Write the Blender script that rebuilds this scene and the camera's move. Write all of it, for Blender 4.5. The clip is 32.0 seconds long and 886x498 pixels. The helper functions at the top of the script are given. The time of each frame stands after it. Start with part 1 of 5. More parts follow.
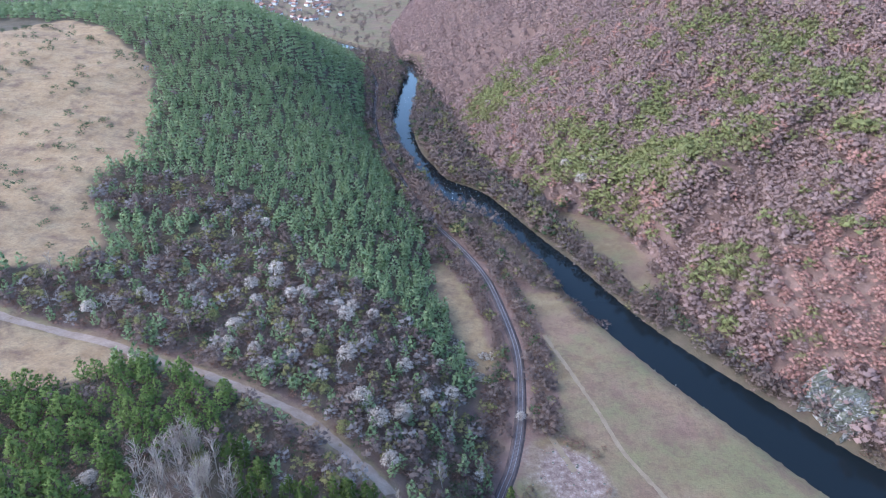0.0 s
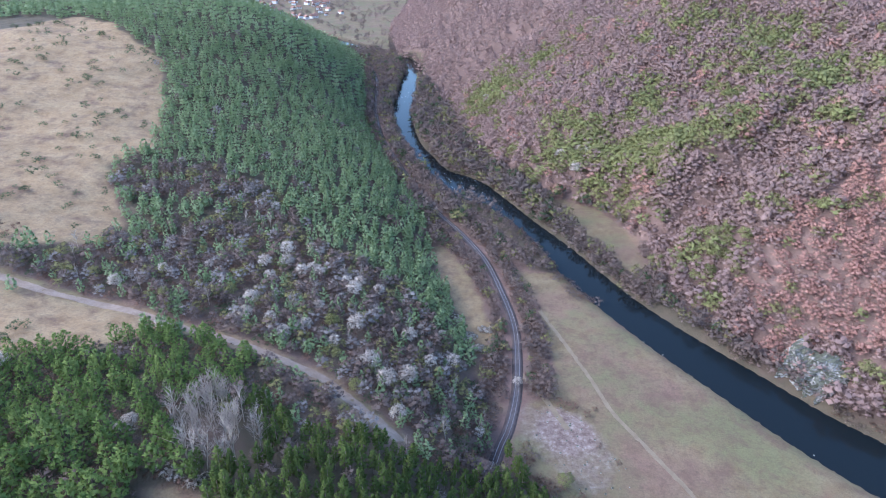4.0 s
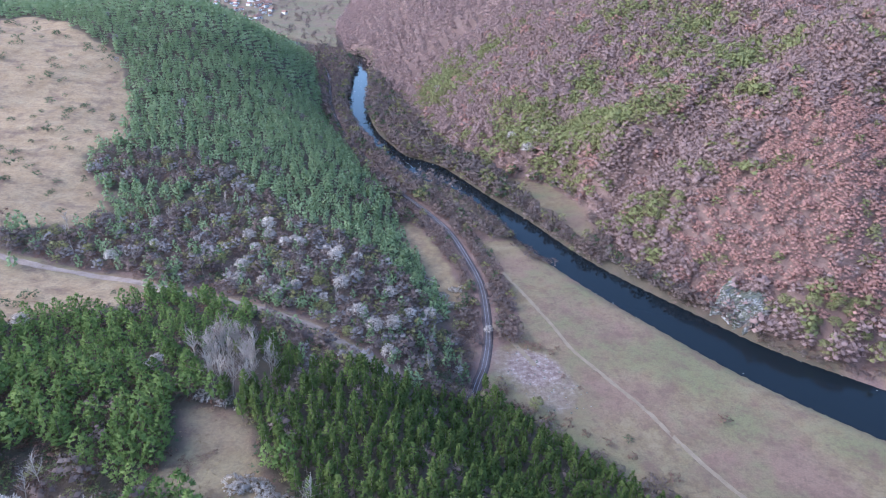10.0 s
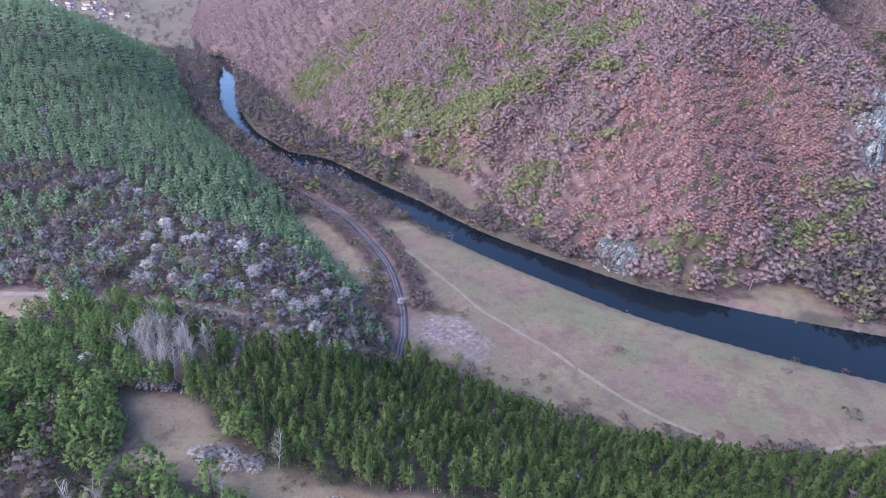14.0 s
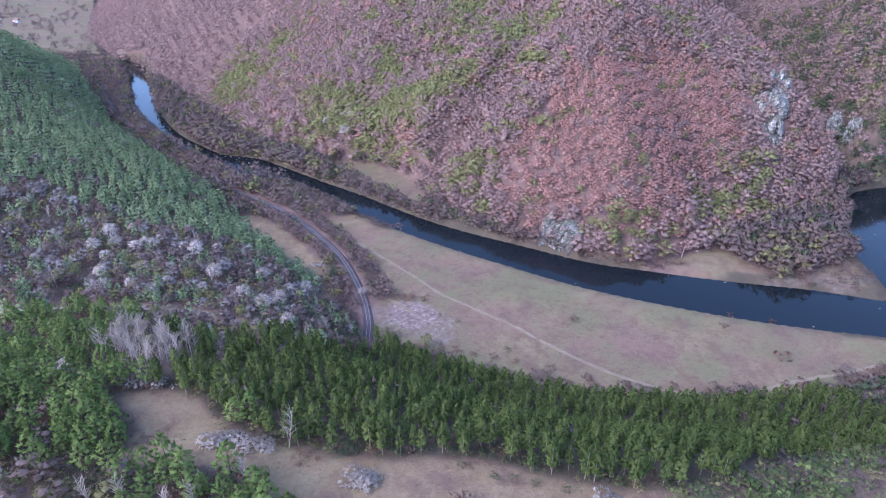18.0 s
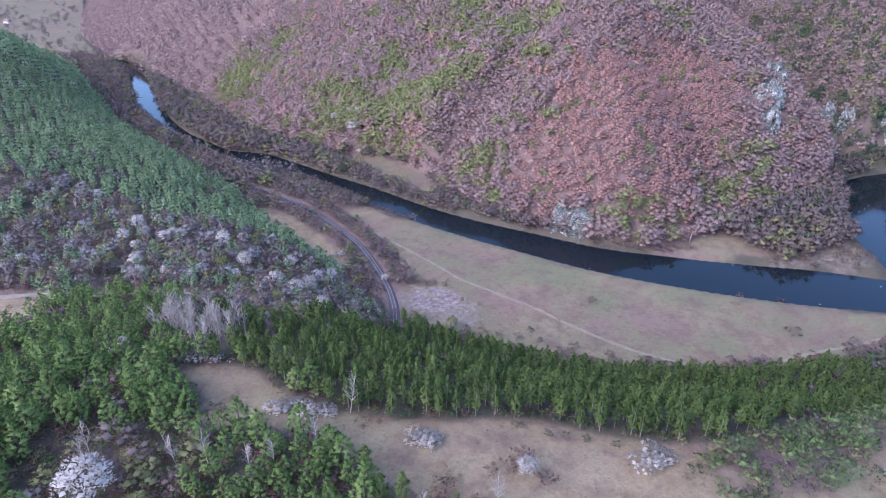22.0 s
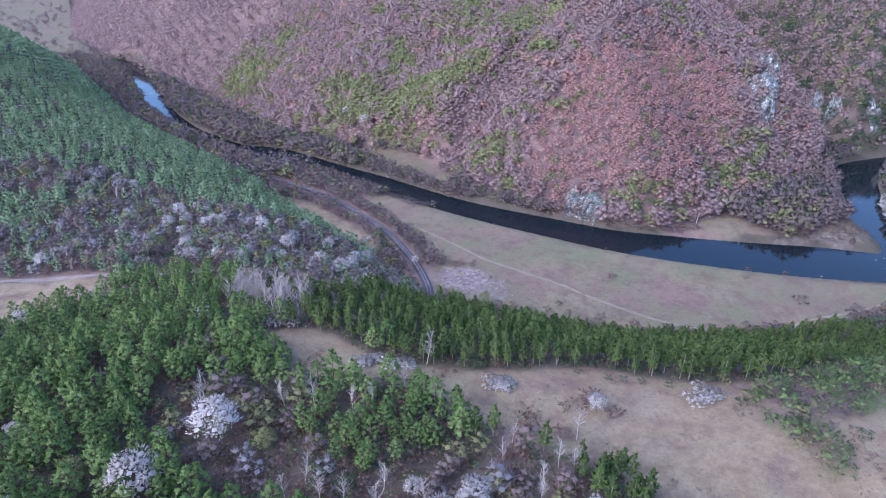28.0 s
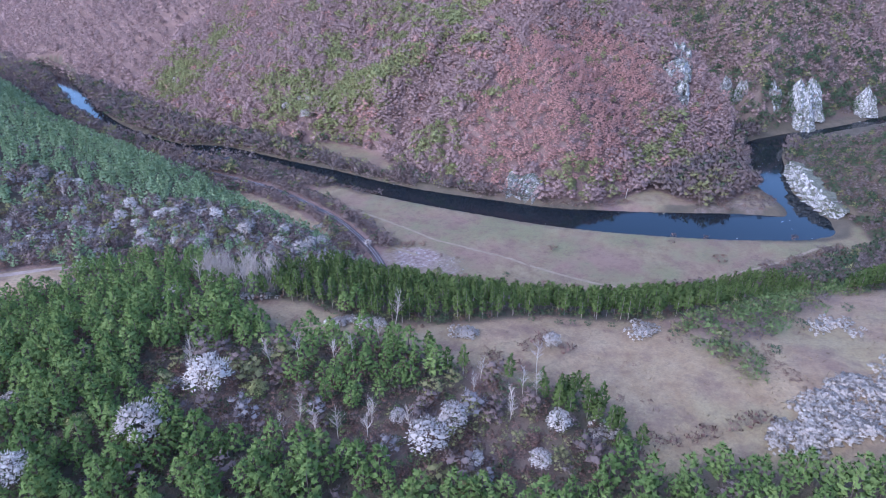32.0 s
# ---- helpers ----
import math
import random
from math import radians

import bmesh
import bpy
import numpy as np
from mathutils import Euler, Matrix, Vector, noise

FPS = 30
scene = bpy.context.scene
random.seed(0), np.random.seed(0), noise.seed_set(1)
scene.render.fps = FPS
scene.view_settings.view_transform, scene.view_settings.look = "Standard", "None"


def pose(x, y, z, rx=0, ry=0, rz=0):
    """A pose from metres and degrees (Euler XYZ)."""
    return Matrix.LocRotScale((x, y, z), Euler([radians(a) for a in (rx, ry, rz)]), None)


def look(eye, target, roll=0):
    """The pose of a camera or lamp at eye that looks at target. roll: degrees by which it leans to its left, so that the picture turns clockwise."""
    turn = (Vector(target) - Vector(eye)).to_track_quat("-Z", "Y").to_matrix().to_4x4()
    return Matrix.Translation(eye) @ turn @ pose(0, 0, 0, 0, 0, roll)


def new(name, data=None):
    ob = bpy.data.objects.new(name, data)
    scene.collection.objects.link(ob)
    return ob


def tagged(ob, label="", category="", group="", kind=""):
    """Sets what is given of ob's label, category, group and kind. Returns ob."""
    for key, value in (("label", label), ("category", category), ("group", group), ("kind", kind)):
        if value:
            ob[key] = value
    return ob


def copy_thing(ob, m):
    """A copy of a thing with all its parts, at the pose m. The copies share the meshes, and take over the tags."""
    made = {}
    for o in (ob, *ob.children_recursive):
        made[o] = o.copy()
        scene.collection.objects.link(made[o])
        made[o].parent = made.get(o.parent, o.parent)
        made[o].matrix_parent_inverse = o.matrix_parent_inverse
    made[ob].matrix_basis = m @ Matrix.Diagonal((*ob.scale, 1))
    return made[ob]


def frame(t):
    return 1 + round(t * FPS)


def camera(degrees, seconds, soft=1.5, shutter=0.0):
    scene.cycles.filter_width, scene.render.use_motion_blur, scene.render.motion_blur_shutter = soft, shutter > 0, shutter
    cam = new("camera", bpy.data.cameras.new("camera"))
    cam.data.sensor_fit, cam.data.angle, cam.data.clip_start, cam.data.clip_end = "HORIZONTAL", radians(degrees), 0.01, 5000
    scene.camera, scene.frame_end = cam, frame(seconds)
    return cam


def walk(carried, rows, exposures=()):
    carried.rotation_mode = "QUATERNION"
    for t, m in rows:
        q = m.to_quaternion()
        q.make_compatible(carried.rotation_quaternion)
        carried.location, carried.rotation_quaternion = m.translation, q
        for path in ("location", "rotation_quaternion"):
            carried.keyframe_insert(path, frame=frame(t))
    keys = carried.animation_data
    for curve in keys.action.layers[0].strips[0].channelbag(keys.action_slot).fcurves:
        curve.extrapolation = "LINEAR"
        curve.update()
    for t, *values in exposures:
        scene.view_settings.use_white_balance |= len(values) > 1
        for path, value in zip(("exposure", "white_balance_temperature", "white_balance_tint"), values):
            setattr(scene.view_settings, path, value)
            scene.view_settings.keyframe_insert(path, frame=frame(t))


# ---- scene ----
cam = camera(71.5, 32.0, 1.0)
PATH = [
    (0, (-1.593, -4.277, 167.627), (-1.566, -2.502, 166.706), 1.1),
    (0.5, (-1.918, -7.245, 167.541), (-1.889, -5.47, 166.62), 1.2),
    (1, (-1.813, -10.142, 167.622), (-1.784, -8.367, 166.701), 1.1),
    (1.5, (-1.953, -12.958, 167.555), (-1.923, -11.183, 166.634), 1.0),
    (2, (-2.411, -15.477, 167.299), (-2.379, -13.702, 166.379), 1.1),
    (2.5, (-2.728, -17.786, 167.316), (-2.696, -16.011, 166.395), 1.1),
    (3, (-3.027, -20.055, 167.491), (-2.994, -18.281, 166.569), 1.1),
    (3.5, (-3.24, -22.015, 167.426), (-3.207, -20.241, 166.504), 1.1),
    (5.5, (-4.588, -30.969, 167.096), (-4.55, -29.194, 166.174), 0.9),
    (6, (-5.565, -33.584, 166.806), (-5.521, -31.809, 165.886), 1.0),
    (6.5, (-6.21, -36.203, 166.242), (-6.161, -34.427, 165.325), 1.0),
    (7, (-7.017, -39.053, 165.914), (-6.961, -37.276, 164.997), 1.0),
    (7.5, (-8.053, -42.0, 165.749), (-7.978, -40.224, 164.834), 1.0),
    (8, (-9.154, -44.953, 165.564), (-9.042, -43.178, 164.649), 0.9),
    (8.5, (-10.375, -47.81, 165.479), (-10.228, -46.037, 164.565), 0.9),
    (9, (-11.874, -50.482, 165.627), (-11.703, -48.712, 164.711), 0.9),
    (9.5, (-13.552, -53.095, 165.514), (-13.367, -51.327, 164.598), 0.9),
    (10, (-15.287, -55.684, 165.197), (-15.089, -53.918, 164.281), 0.9),
    (10.5, (-17.158, -58.124, 165.13), (-16.935, -56.36, 164.213), 0.8),
    (11, (-19.037, -60.453, 165.043), (-18.789, -58.694, 164.126), 0.8),
    (11.5, (-21.044, -62.694, 164.722), (-20.782, -60.936, 163.805), 0.8),
    (12, (-23.525, -64.73, 164.257), (-23.256, -62.972, 163.341), 0.8),
    (12.5, (-25.832, -66.571, 163.888), (-25.553, -64.815, 162.972), 0.8),
    (13, (-27.577, -68.364, 163.832), (-27.247, -66.618, 162.913), 0.7),
    (13.5, (-29.607, -70.147, 163.743), (-29.161, -68.428, 162.823), 0.6),
    (14, (-32.21, -71.621, 163.393), (-31.628, -69.943, 162.475), 0.6),
    (14.5, (-34.861, -72.738, 163.002), (-34.181, -71.096, 162.085), 0.6),
    (15, (-37.339, -73.725, 162.755), (-36.609, -72.104, 161.838), 0.6),
    (15.5, (-39.874, -74.592, 162.551), (-39.123, -72.981, 161.633), 0.6),
    (17.5, (-50.098, -74.773, 161.506), (-49.29, -73.19, 160.589), 0.5),
    (18, (-52.477, -74.599, 161.42), (-51.658, -73.021, 160.503), 0.5),
    (18.5, (-55.004, -74.388, 161.294), (-54.176, -72.816, 160.376), 0.4),
    (19, (-57.562, -74.324, 161.015), (-56.726, -72.756, 160.097), 0.4),
    (19.5, (-60.099, -74.506, 160.706), (-59.258, -72.939, 159.79), 0.4),
    (20, (-62.565, -74.991, 160.518), (-61.723, -73.426, 159.601), 0.3),
    (20.5, (-64.922, -75.797, 160.28), (-64.078, -74.233, 159.363), 0.2),
    (21, (-67.287, -76.465, 159.979), (-66.44, -74.902, 159.063), 0.2),
    (21.5, (-69.763, -76.839, 159.757), (-68.912, -75.278, 158.84), 0.2),
    (22, (-72.338, -77.081, 159.52), (-71.483, -75.522, 158.604), 0.3),
    (22.5, (-74.988, -77.14, 159.299), (-74.129, -75.584, 158.382), 0.3),
    (23, (-77.69, -77.185, 159.185), (-76.828, -75.632, 158.267), 0.3),
    (23.5, (-80.353, -77.372, 159.106), (-79.489, -75.819, 158.189), 0.3),
    (24, (-82.97, -77.5, 159.07), (-82.104, -75.948, 158.152), 0.3),
    (24.5, (-85.511, -77.531, 159.012), (-84.644, -75.98, 158.094), 0.2),
    (25, (-87.882, -77.367, 158.85), (-87.013, -75.816, 157.933), 0.2),
    (25.5, (-90.854, -77.321, 158.824), (-89.982, -75.773, 157.906), 0.3),
    (27.5, (-100.656, -80.689, 158.871), (-99.767, -79.15, 157.954), 0.2),
    (28, (-102.724, -82.343, 158.949), (-101.818, -80.813, 158.033), 0.2),
    (28.5, (-105.225, -84.157, 159.117), (-104.293, -82.644, 158.199), 0.2),
    (29, (-107.615, -86.039, 159.17), (-106.652, -84.546, 158.253), 0.1),
    (29.5, (-110.043, -88.026, 158.997), (-109.053, -86.55, 158.079), 0.1),
    (30, (-112.368, -89.867, 158.791), (-111.348, -88.41, 157.875), 0.1),
    (30.5, (-114.528, -91.426, 158.597), (-113.481, -89.99, 157.68), 0.1),
    (31, (-116.509, -92.852, 158.223), (-115.445, -91.428, 157.307), 0.1),
    (31.5, (-118.269, -94.128, 157.711), (-117.199, -92.708, 156.795), 0.0),
    (32, (-119.859, -94.928, 157.141), (-118.784, -93.511, 156.226), 0.1),
]
walk(cam, [(t, look(eye, target, roll)) for t, eye, target, roll in PATH], [(0, 2.05, 5300, 9), (10, 2.06, 5200, 12), (16, 2.05, 5150, 24), (22, 2.03, 5100, 20), (32, 1.96, 4850, 19)])

# ---- light ----
SUN_HEIGHT, SUN_SIDE = 38, -95
world = bpy.data.worlds.new("overcast_evening")
scene.world = world
world.use_nodes = True
sky = world.node_tree.nodes.new("ShaderNodeTexSky")
sky.sky_type, sky.sun_disc = "NISHITA", False
sky.sun_elevation, sky.sun_rotation = radians(SUN_HEIGHT), radians(SUN_SIDE)
sky.air_density, sky.dust_density, sky.ozone_density = 1.0, 1.6, 1.0
backing = world.node_tree.nodes["Background"]
backing.inputs["Strength"].default_value = 0.132
world.node_tree.links.new(sky.outputs["Color"], backing.inputs["Color"])
sun_data = bpy.data.lights.new("sun", "SUN")
sun_data.energy, sun_data.angle, sun_data.color = 0.85, radians(40), (1.0, 0.93, 0.88)
sun = new("sun", sun_data)
sun_way = Vector((math.sin(radians(SUN_SIDE)) * math.cos(radians(SUN_HEIGHT)), math.cos(radians(SUN_SIDE)) * math.cos(radians(SUN_HEIGHT)), math.sin(radians(SUN_HEIGHT))))
sun.matrix_world = look(sun_way * 400, (0, 0, 0))

# ---- materials ----


def material(name, rough=0.9, metal=0.0):
    """A node material with its tree, its shader and a helper that adds nodes."""
    m = bpy.data.materials.new(name)
    m.use_nodes = True
    tree = m.node_tree
    shader = tree.nodes["Principled BSDF"]
    shader.inputs["Roughness"].default_value, shader.inputs["Metallic"].default_value = rough, metal
    shader.inputs["Specular IOR Level"].default_value = 0.2
    return m, tree, shader


def node(tree, kind, **values):
    n = tree.nodes.new(kind)
    for key, value in values.items():
        n.inputs[key].default_value = value
    return n


def noise_of(tree, scale, detail=4.0, rough=0.6, stretch=None):
    place = tree.nodes.new("ShaderNodeNewGeometry")
    source = place.outputs["Position"]
    if stretch:
        shift = node(tree, "ShaderNodeVectorMath")
        shift.operation = "MULTIPLY"
        shift.inputs[1].default_value = stretch
        tree.links.new(source, shift.inputs[0])
        source = shift.outputs[0]
    n = node(tree, "ShaderNodeTexNoise", Scale=scale, Detail=detail, Roughness=rough)
    tree.links.new(source, n.inputs["Vector"])
    return n.outputs["Fac"]


def ramp(tree, source, stops):
    n = tree.nodes.new("ShaderNodeValToRGB")
    marks = n.color_ramp.elements
    while len(marks) < len(stops):
        marks.new(0.5)
    for mark, (at, colour) in zip(marks, stops):
        mark.position, mark.color = at, (*colour, 1)
    tree.links.new(source, n.inputs["Fac"])
    return n.outputs["Color"]


def blend(tree, fac, a, b, kind="MIX"):
    n = tree.nodes.new("ShaderNodeMix")
    n.data_type, n.blend_type = "RGBA", kind
    for value, slot in ((fac, n.inputs["Factor"]), (a, n.inputs["A"]), (b, n.inputs["B"])):
        if isinstance(value, (int, float)):
            slot.default_value = value
        elif isinstance(value, tuple):
            slot.default_value = (*value, 1)
        else:
            tree.links.new(value, slot)
    return n.outputs["Result"]


def sums(tree, kind, a, b):
    n = tree.nodes.new("ShaderNodeMath")
    n.operation, n.use_clamp = kind, True
    for value, slot in zip((a, b), n.inputs):
        if isinstance(value, (int, float)):
            slot.default_value = value
        else:
            tree.links.new(value, slot)
    return n.outputs[0]


def relief(tree, shader, source, depth, strength=0.6):
    n = node(tree, "ShaderNodeBump", Strength=strength, Distance=depth)
    tree.links.new(source, n.inputs["Height"])
    tree.links.new(n.outputs["Normal"], shader.inputs["Normal"])


def leafy(name, dark, mid, pale, wide=60.0, rough=0.85, tint=None, through_leaf=0.3):
    """Foliage or twigs: each spray has a tone of its own, each tree a hue, each stand a drift."""
    m, tree, shader = material(name, rough)
    geo = tree.nodes.new("ShaderNodeNewGeometry")
    own, info = tree.nodes.new("ShaderNodeAttribute"), tree.nodes.new("ShaderNodeObjectInfo")
    own.attribute_name = "tone"
    total, wrap = tree.nodes.new("ShaderNodeMath"), tree.nodes.new("ShaderNodeMath")
    total.operation, wrap.operation = "ADD", "FRACT"
    tree.links.new(own.outputs["Fac"], total.inputs[0])
    tree.links.new(info.outputs["Random"], total.inputs[1])
    tree.links.new(total.outputs[0], wrap.inputs[0])
    per_spray = ramp(tree, geo.outputs["Random Per Island"], ((0.0, dark), (0.55, mid), (1.0, pale)))
    between = lambda a, b: tuple(0.5 * (p + q) for p, q in zip(a, b))
    per_tree = ramp(tree, wrap.outputs[0], ((0.0, between(dark, mid)), (0.5, mid), (1.0, between(pale, mid))))
    colour = blend(tree, 0.82, per_spray, per_tree)
    if tint:
        drift = noise_of(tree, 1 / wide, 3.0)
        colour = blend(tree, ramp(tree, drift, ((0.42, (0, 0, 0)), (0.6, (0.75, 0.75, 0.75)))), colour, tint)
    tree.links.new(colour, shader.inputs["Base Color"])
    shader.inputs["Specular IOR Level"].default_value = 0.15
    glow = tree.nodes.new("ShaderNodeBsdfTranslucent")
    both = node(tree, "ShaderNodeMixShader", Fac=through_leaf)
    tree.links.new(colour, glow.inputs["Color"])
    tree.links.new(shader.outputs[0], both.inputs[1])
    tree.links.new(glow.outputs[0], both.inputs[2])
    tree.links.new(both.outputs[0], tree.nodes["Material Output"].inputs["Surface"])
    return m


def plain(name, low, high, scale, rough=0.9, depth=0.05, stretch=None, metal=0.0):
    m, tree, shader = material(name, rough, metal)
    coarse, fine = noise_of(tree, scale, 5.0, 0.65, stretch), noise_of(tree, scale * 9, 4.0)
    colour = ramp(tree, coarse, ((0.3, low), (0.7, high)))
    colour = blend(tree, ramp(tree, fine, ((0.35, (0.25, 0.25, 0.25)), (0.65, (0, 0, 0)))), colour, tuple(c * 0.5 for c in low))
    tree.links.new(colour, shader.inputs["Base Color"])
    relief(tree, shader, fine, depth)
    return m


PINE = leafy("pine_needles", (0.074, 0.115, 0.031), (0.143, 0.196, 0.054), (0.26, 0.31, 0.096))
PINE_BELT = leafy("dark_pine_needles", (0.05, 0.074, 0.019), (0.096, 0.13, 0.034), (0.20, 0.232, 0.065))
# distance haze mixed into the base colour: paler and bluer than the near needles
PINE_HAZED = leafy("haze_paled_pine_needles", (0.14, 0.19, 0.088), (0.23, 0.297, 0.142), (0.37, 0.42, 0.23))
BEECH = leafy("purple_brown_twigs", (0.235, 0.153, 0.133), (0.315, 0.21, 0.18), (0.40, 0.28, 0.24))
RED_BEECH = leafy("reddish_brown_twigs", (0.34, 0.182, 0.142), (0.41, 0.222, 0.175), (0.48, 0.275, 0.22))
BUDDING = leafy("yellow_green_buds", (0.155, 0.155, 0.06), (0.235, 0.235, 0.092), (0.34, 0.335, 0.14))
OLIVE = leafy("olive_buds", (0.14, 0.127, 0.054), (0.22, 0.202, 0.085), (0.315, 0.29, 0.125))
WILLOW = leafy("grey_brown_twigs", (0.092, 0.066, 0.058), (0.165, 0.125, 0.109), (0.26, 0.205, 0.18), 40.0, tint=(0.20, 0.138, 0.112))
SILVER = leafy("silver_grey_twigs", (0.165, 0.138, 0.127), (0.26, 0.225, 0.208), (0.38, 0.34, 0.315))
BLOSSOM = leafy("white_blossom", (0.37, 0.31, 0.262), (0.53, 0.46, 0.395), (0.73, 0.65, 0.565))
SHRUB = leafy("dark_red_brown_shrub", (0.095, 0.053, 0.040), (0.175, 0.102, 0.074), (0.26, 0.16, 0.116))
GREEN_SHRUB = leafy("green_shrub", (0.075, 0.10, 0.035), (0.14, 0.18, 0.06), (0.22, 0.26, 0.09))
JUNIPER = leafy("dark_juniper", (0.04, 0.055, 0.028), (0.075, 0.10, 0.048), (0.12, 0.15, 0.07))
STRAW = leafy("dry_grass_blades", (0.17, 0.115, 0.066), (0.26, 0.185, 0.106), (0.34, 0.255, 0.152))
BARK = plain("brown_bark", (0.07, 0.05, 0.04), (0.20, 0.15, 0.12), 1.5)
PINE_BARK = plain("grey_pine_bark", (0.16, 0.125, 0.10), (0.34, 0.28, 0.235), 1.2)
PALE_BARK = plain("pale_bark", (0.34, 0.28, 0.22), (0.52, 0.45, 0.37), 1.2)
TWIGS = leafy("pale_twigs", (0.22, 0.165, 0.14), (0.34, 0.27, 0.235), (0.46, 0.39, 0.34), 4.0)


def rock():
    """Pale jointed limestone with dark vertical seepage, grey lichen and moss on its ledges."""
    m, tree, shader = material("limestone", 0.92)
    face = ramp(tree, noise_of(tree, 0.35, 6.0, 0.75), ((0.32, (0.14, 0.127, 0.115)), (0.49, (0.34, 0.316, 0.29)), (0.68, (0.58, 0.55, 0.51))))
    seep = noise_of(tree, 0.5, 5.0, 0.7, (1, 1, 0.18))
    face = blend(tree, ramp(tree, seep, ((0.5, (0, 0, 0)), (0.62, (0.75, 0.75, 0.75)))), face, (0.075, 0.068, 0.064))
    geo = tree.nodes.new("ShaderNodeNewGeometry")
    split = tree.nodes.new("ShaderNodeSeparateXYZ")
    tree.links.new(geo.outputs["Normal"], split.inputs["Vector"])
    ledge = sums(tree, "ADD", split.outputs["Z"], sums(tree, "SUBTRACT", noise_of(tree, 0.22, 4.0), 0.45))
    face = blend(tree, ramp(tree, ledge, ((0.55, (0, 0, 0)), (0.75, (0.85, 0.85, 0.85)))), face, (0.085, 0.085, 0.05))
    tree.links.new(face, shader.inputs["Base Color"])
    relief(tree, shader, noise_of(tree, 1.1, 6.0, 0.75), 0.9, 0.9)
    return m


LIMESTONE = rock()
BALLAST = plain("ballast", (0.06, 0.043, 0.04), (0.115, 0.088, 0.082), 0.5, 0.95, 0.08)
FAINT = plain("worn_grass_track", (0.19, 0.142, 0.093), (0.265, 0.205, 0.14), 0.25, 0.95, 0.06)
DIRT = plain("dirt_track", (0.22, 0.155, 0.115), (0.335, 0.255, 0.20), 0.25, 0.95, 0.06)
RUST = plain("rail_steel", (0.30, 0.25, 0.24), (0.50, 0.46, 0.45), 0.8, 0.4, 0.01, None, 0.8)
SLEEPER = plain("sleeper_concrete", (0.12, 0.10, 0.10), (0.22, 0.19, 0.18), 0.6, 0.9, 0.02)

# ---- the lie of the land ----
LEFT_FOOT = [(-900, 1900), (-480, 1330), (-230, 1040), (-135, 915), (-95, 840), (-83, 705), (-67, 549), (-45, 460), (-24, 389), (-8, 330),
             (-4, 285), (8, 235), (14, 200), (17, 150), (34, 118), (57, 90), (76, 69), (99, 54), (123, 40), (154, 28),
             (194, 20), (232, 12), (262, 6), (282, 20), (291, 46), (313, 72), (353, 99), (404, 119), (460, 124), (620, 95), (1100, 40)]
RIGHT_FOOT = [(-60, 1900), (-85, 1150), (-62, 915), (-40, 840), (-12, 719), (14, 589), (34, 467), (54, 413), (76, 384), (100, 367),
              (119, 344), (123, 300), (118, 262), (131, 220), (148, 184), (158, 158), (180, 139), (217, 133), (255, 138), (300, 143),
              (352, 151), (394, 167), (424, 215), (474, 312), (580, 460)]
GORGE_FOOT = [(640, 520), (508, 336), (444, 224), (410, 176), (424, 160), (452, 150), (490, 145), (620, 130), (1100, 90)]


def edge_gap(X, Y, line):
    """Distance from each place to a line of points."""
    best = np.full(X.shape, 1e9)
    for (ax, ay), (bx, by) in zip(line, line[1:]):
        dx, dy = bx - ax, by - ay
        u = np.clip(((X - ax) * dx + (Y - ay) * dy) / (dx * dx + dy * dy), 0, 1)
        best = np.minimum(best, (X - ax - u * dx) ** 2 + (Y - ay - u * dy) ** 2)
    return np.sqrt(best)


def inside(X, Y, ring):
    """Whether each place lies in a closed ring of points."""
    odd = np.zeros(X.shape, bool)
    for (ax, ay), (bx, by) in zip(ring, ring[1:] + ring[:1]):
        if ay != by:
            odd ^= ((ay > Y) != (by > Y)) & (X < (bx - ax) * (Y - ay) / (by - ay) + ax)
    return odd


def rise(d, slope, top):
    """A hillside's profile: starts at a slope and levels out at a top."""
    return top * (1 - np.exp(-slope * d / top))


LEFT_LAND = LEFT_FOOT + [(6000, -300), (6000, -6000), (-6000, -6000), (-6000, 2600)]
RIGHT_LAND = RIGHT_FOOT + [(900, 900), (900, 3000), (0, 3000)]
GORGE_LAND = GORGE_FOOT + [(6000, 90), (6000, 3000), (1200, 3000)]

KNOLLS = [(-30, -60, -1), (70, -40, 9), (-60, 50, 6), (-140, 60, 6), (20, 40, 5), (-20, 150, 3), (-60, 215, -10), (-130, 180, -10),
          (-220, 180, 0), (-70, 290, -3), (-140, 350, 2), (-230, 330, -2), (-240, 430, 5), (-330, 480, 21), (-70, 450, 1), (-160, 500, 11),
          (-230, 580, 23), (-110, 600, 22), (-180, 700, 31), (-380, 330, 12), (-300, 680, 20), (-420, 600, 29), (-60, -10, -7)]
RIVER = [(-420, 1400, 5), (-200, 1085, 6), (-112, 960, 7), (-62, 905, 8), (-38, 855, 9), (-32, 790, 9), (-33, 660, 10), (-34, 575, 8), (-24, 505, 7), (-11, 462, 8), (-1, 432, 10), (18, 404, 17),
         (37, 377, 11), (56, 338, 8), (72, 300, 9), (80, 272, 11), (95, 236, 11), (111, 206, 12), (127, 180, 13), (147, 148, 14), (168, 124, 16),
         (198, 94, 18), (232, 65, 19), (262, 42, 15), (285, 56, 9), (303, 80, 9), (326, 99, 13), (352, 114, 12), (390, 138, 15), (440, 139, 9), (540, 115, 9), (900, 70, 9)]
RAILWAY = [(12, 112), (21, 138), (26, 150), (31, 169), (34, 191), (35.5, 218), (32, 250), (26, 283), (14, 316), (-2, 351), (-15, 387),
           (-33, 448), (-48, 503), (-61, 581), (-69, 683), (-74, 740), (-94, 832), (-140, 900)]
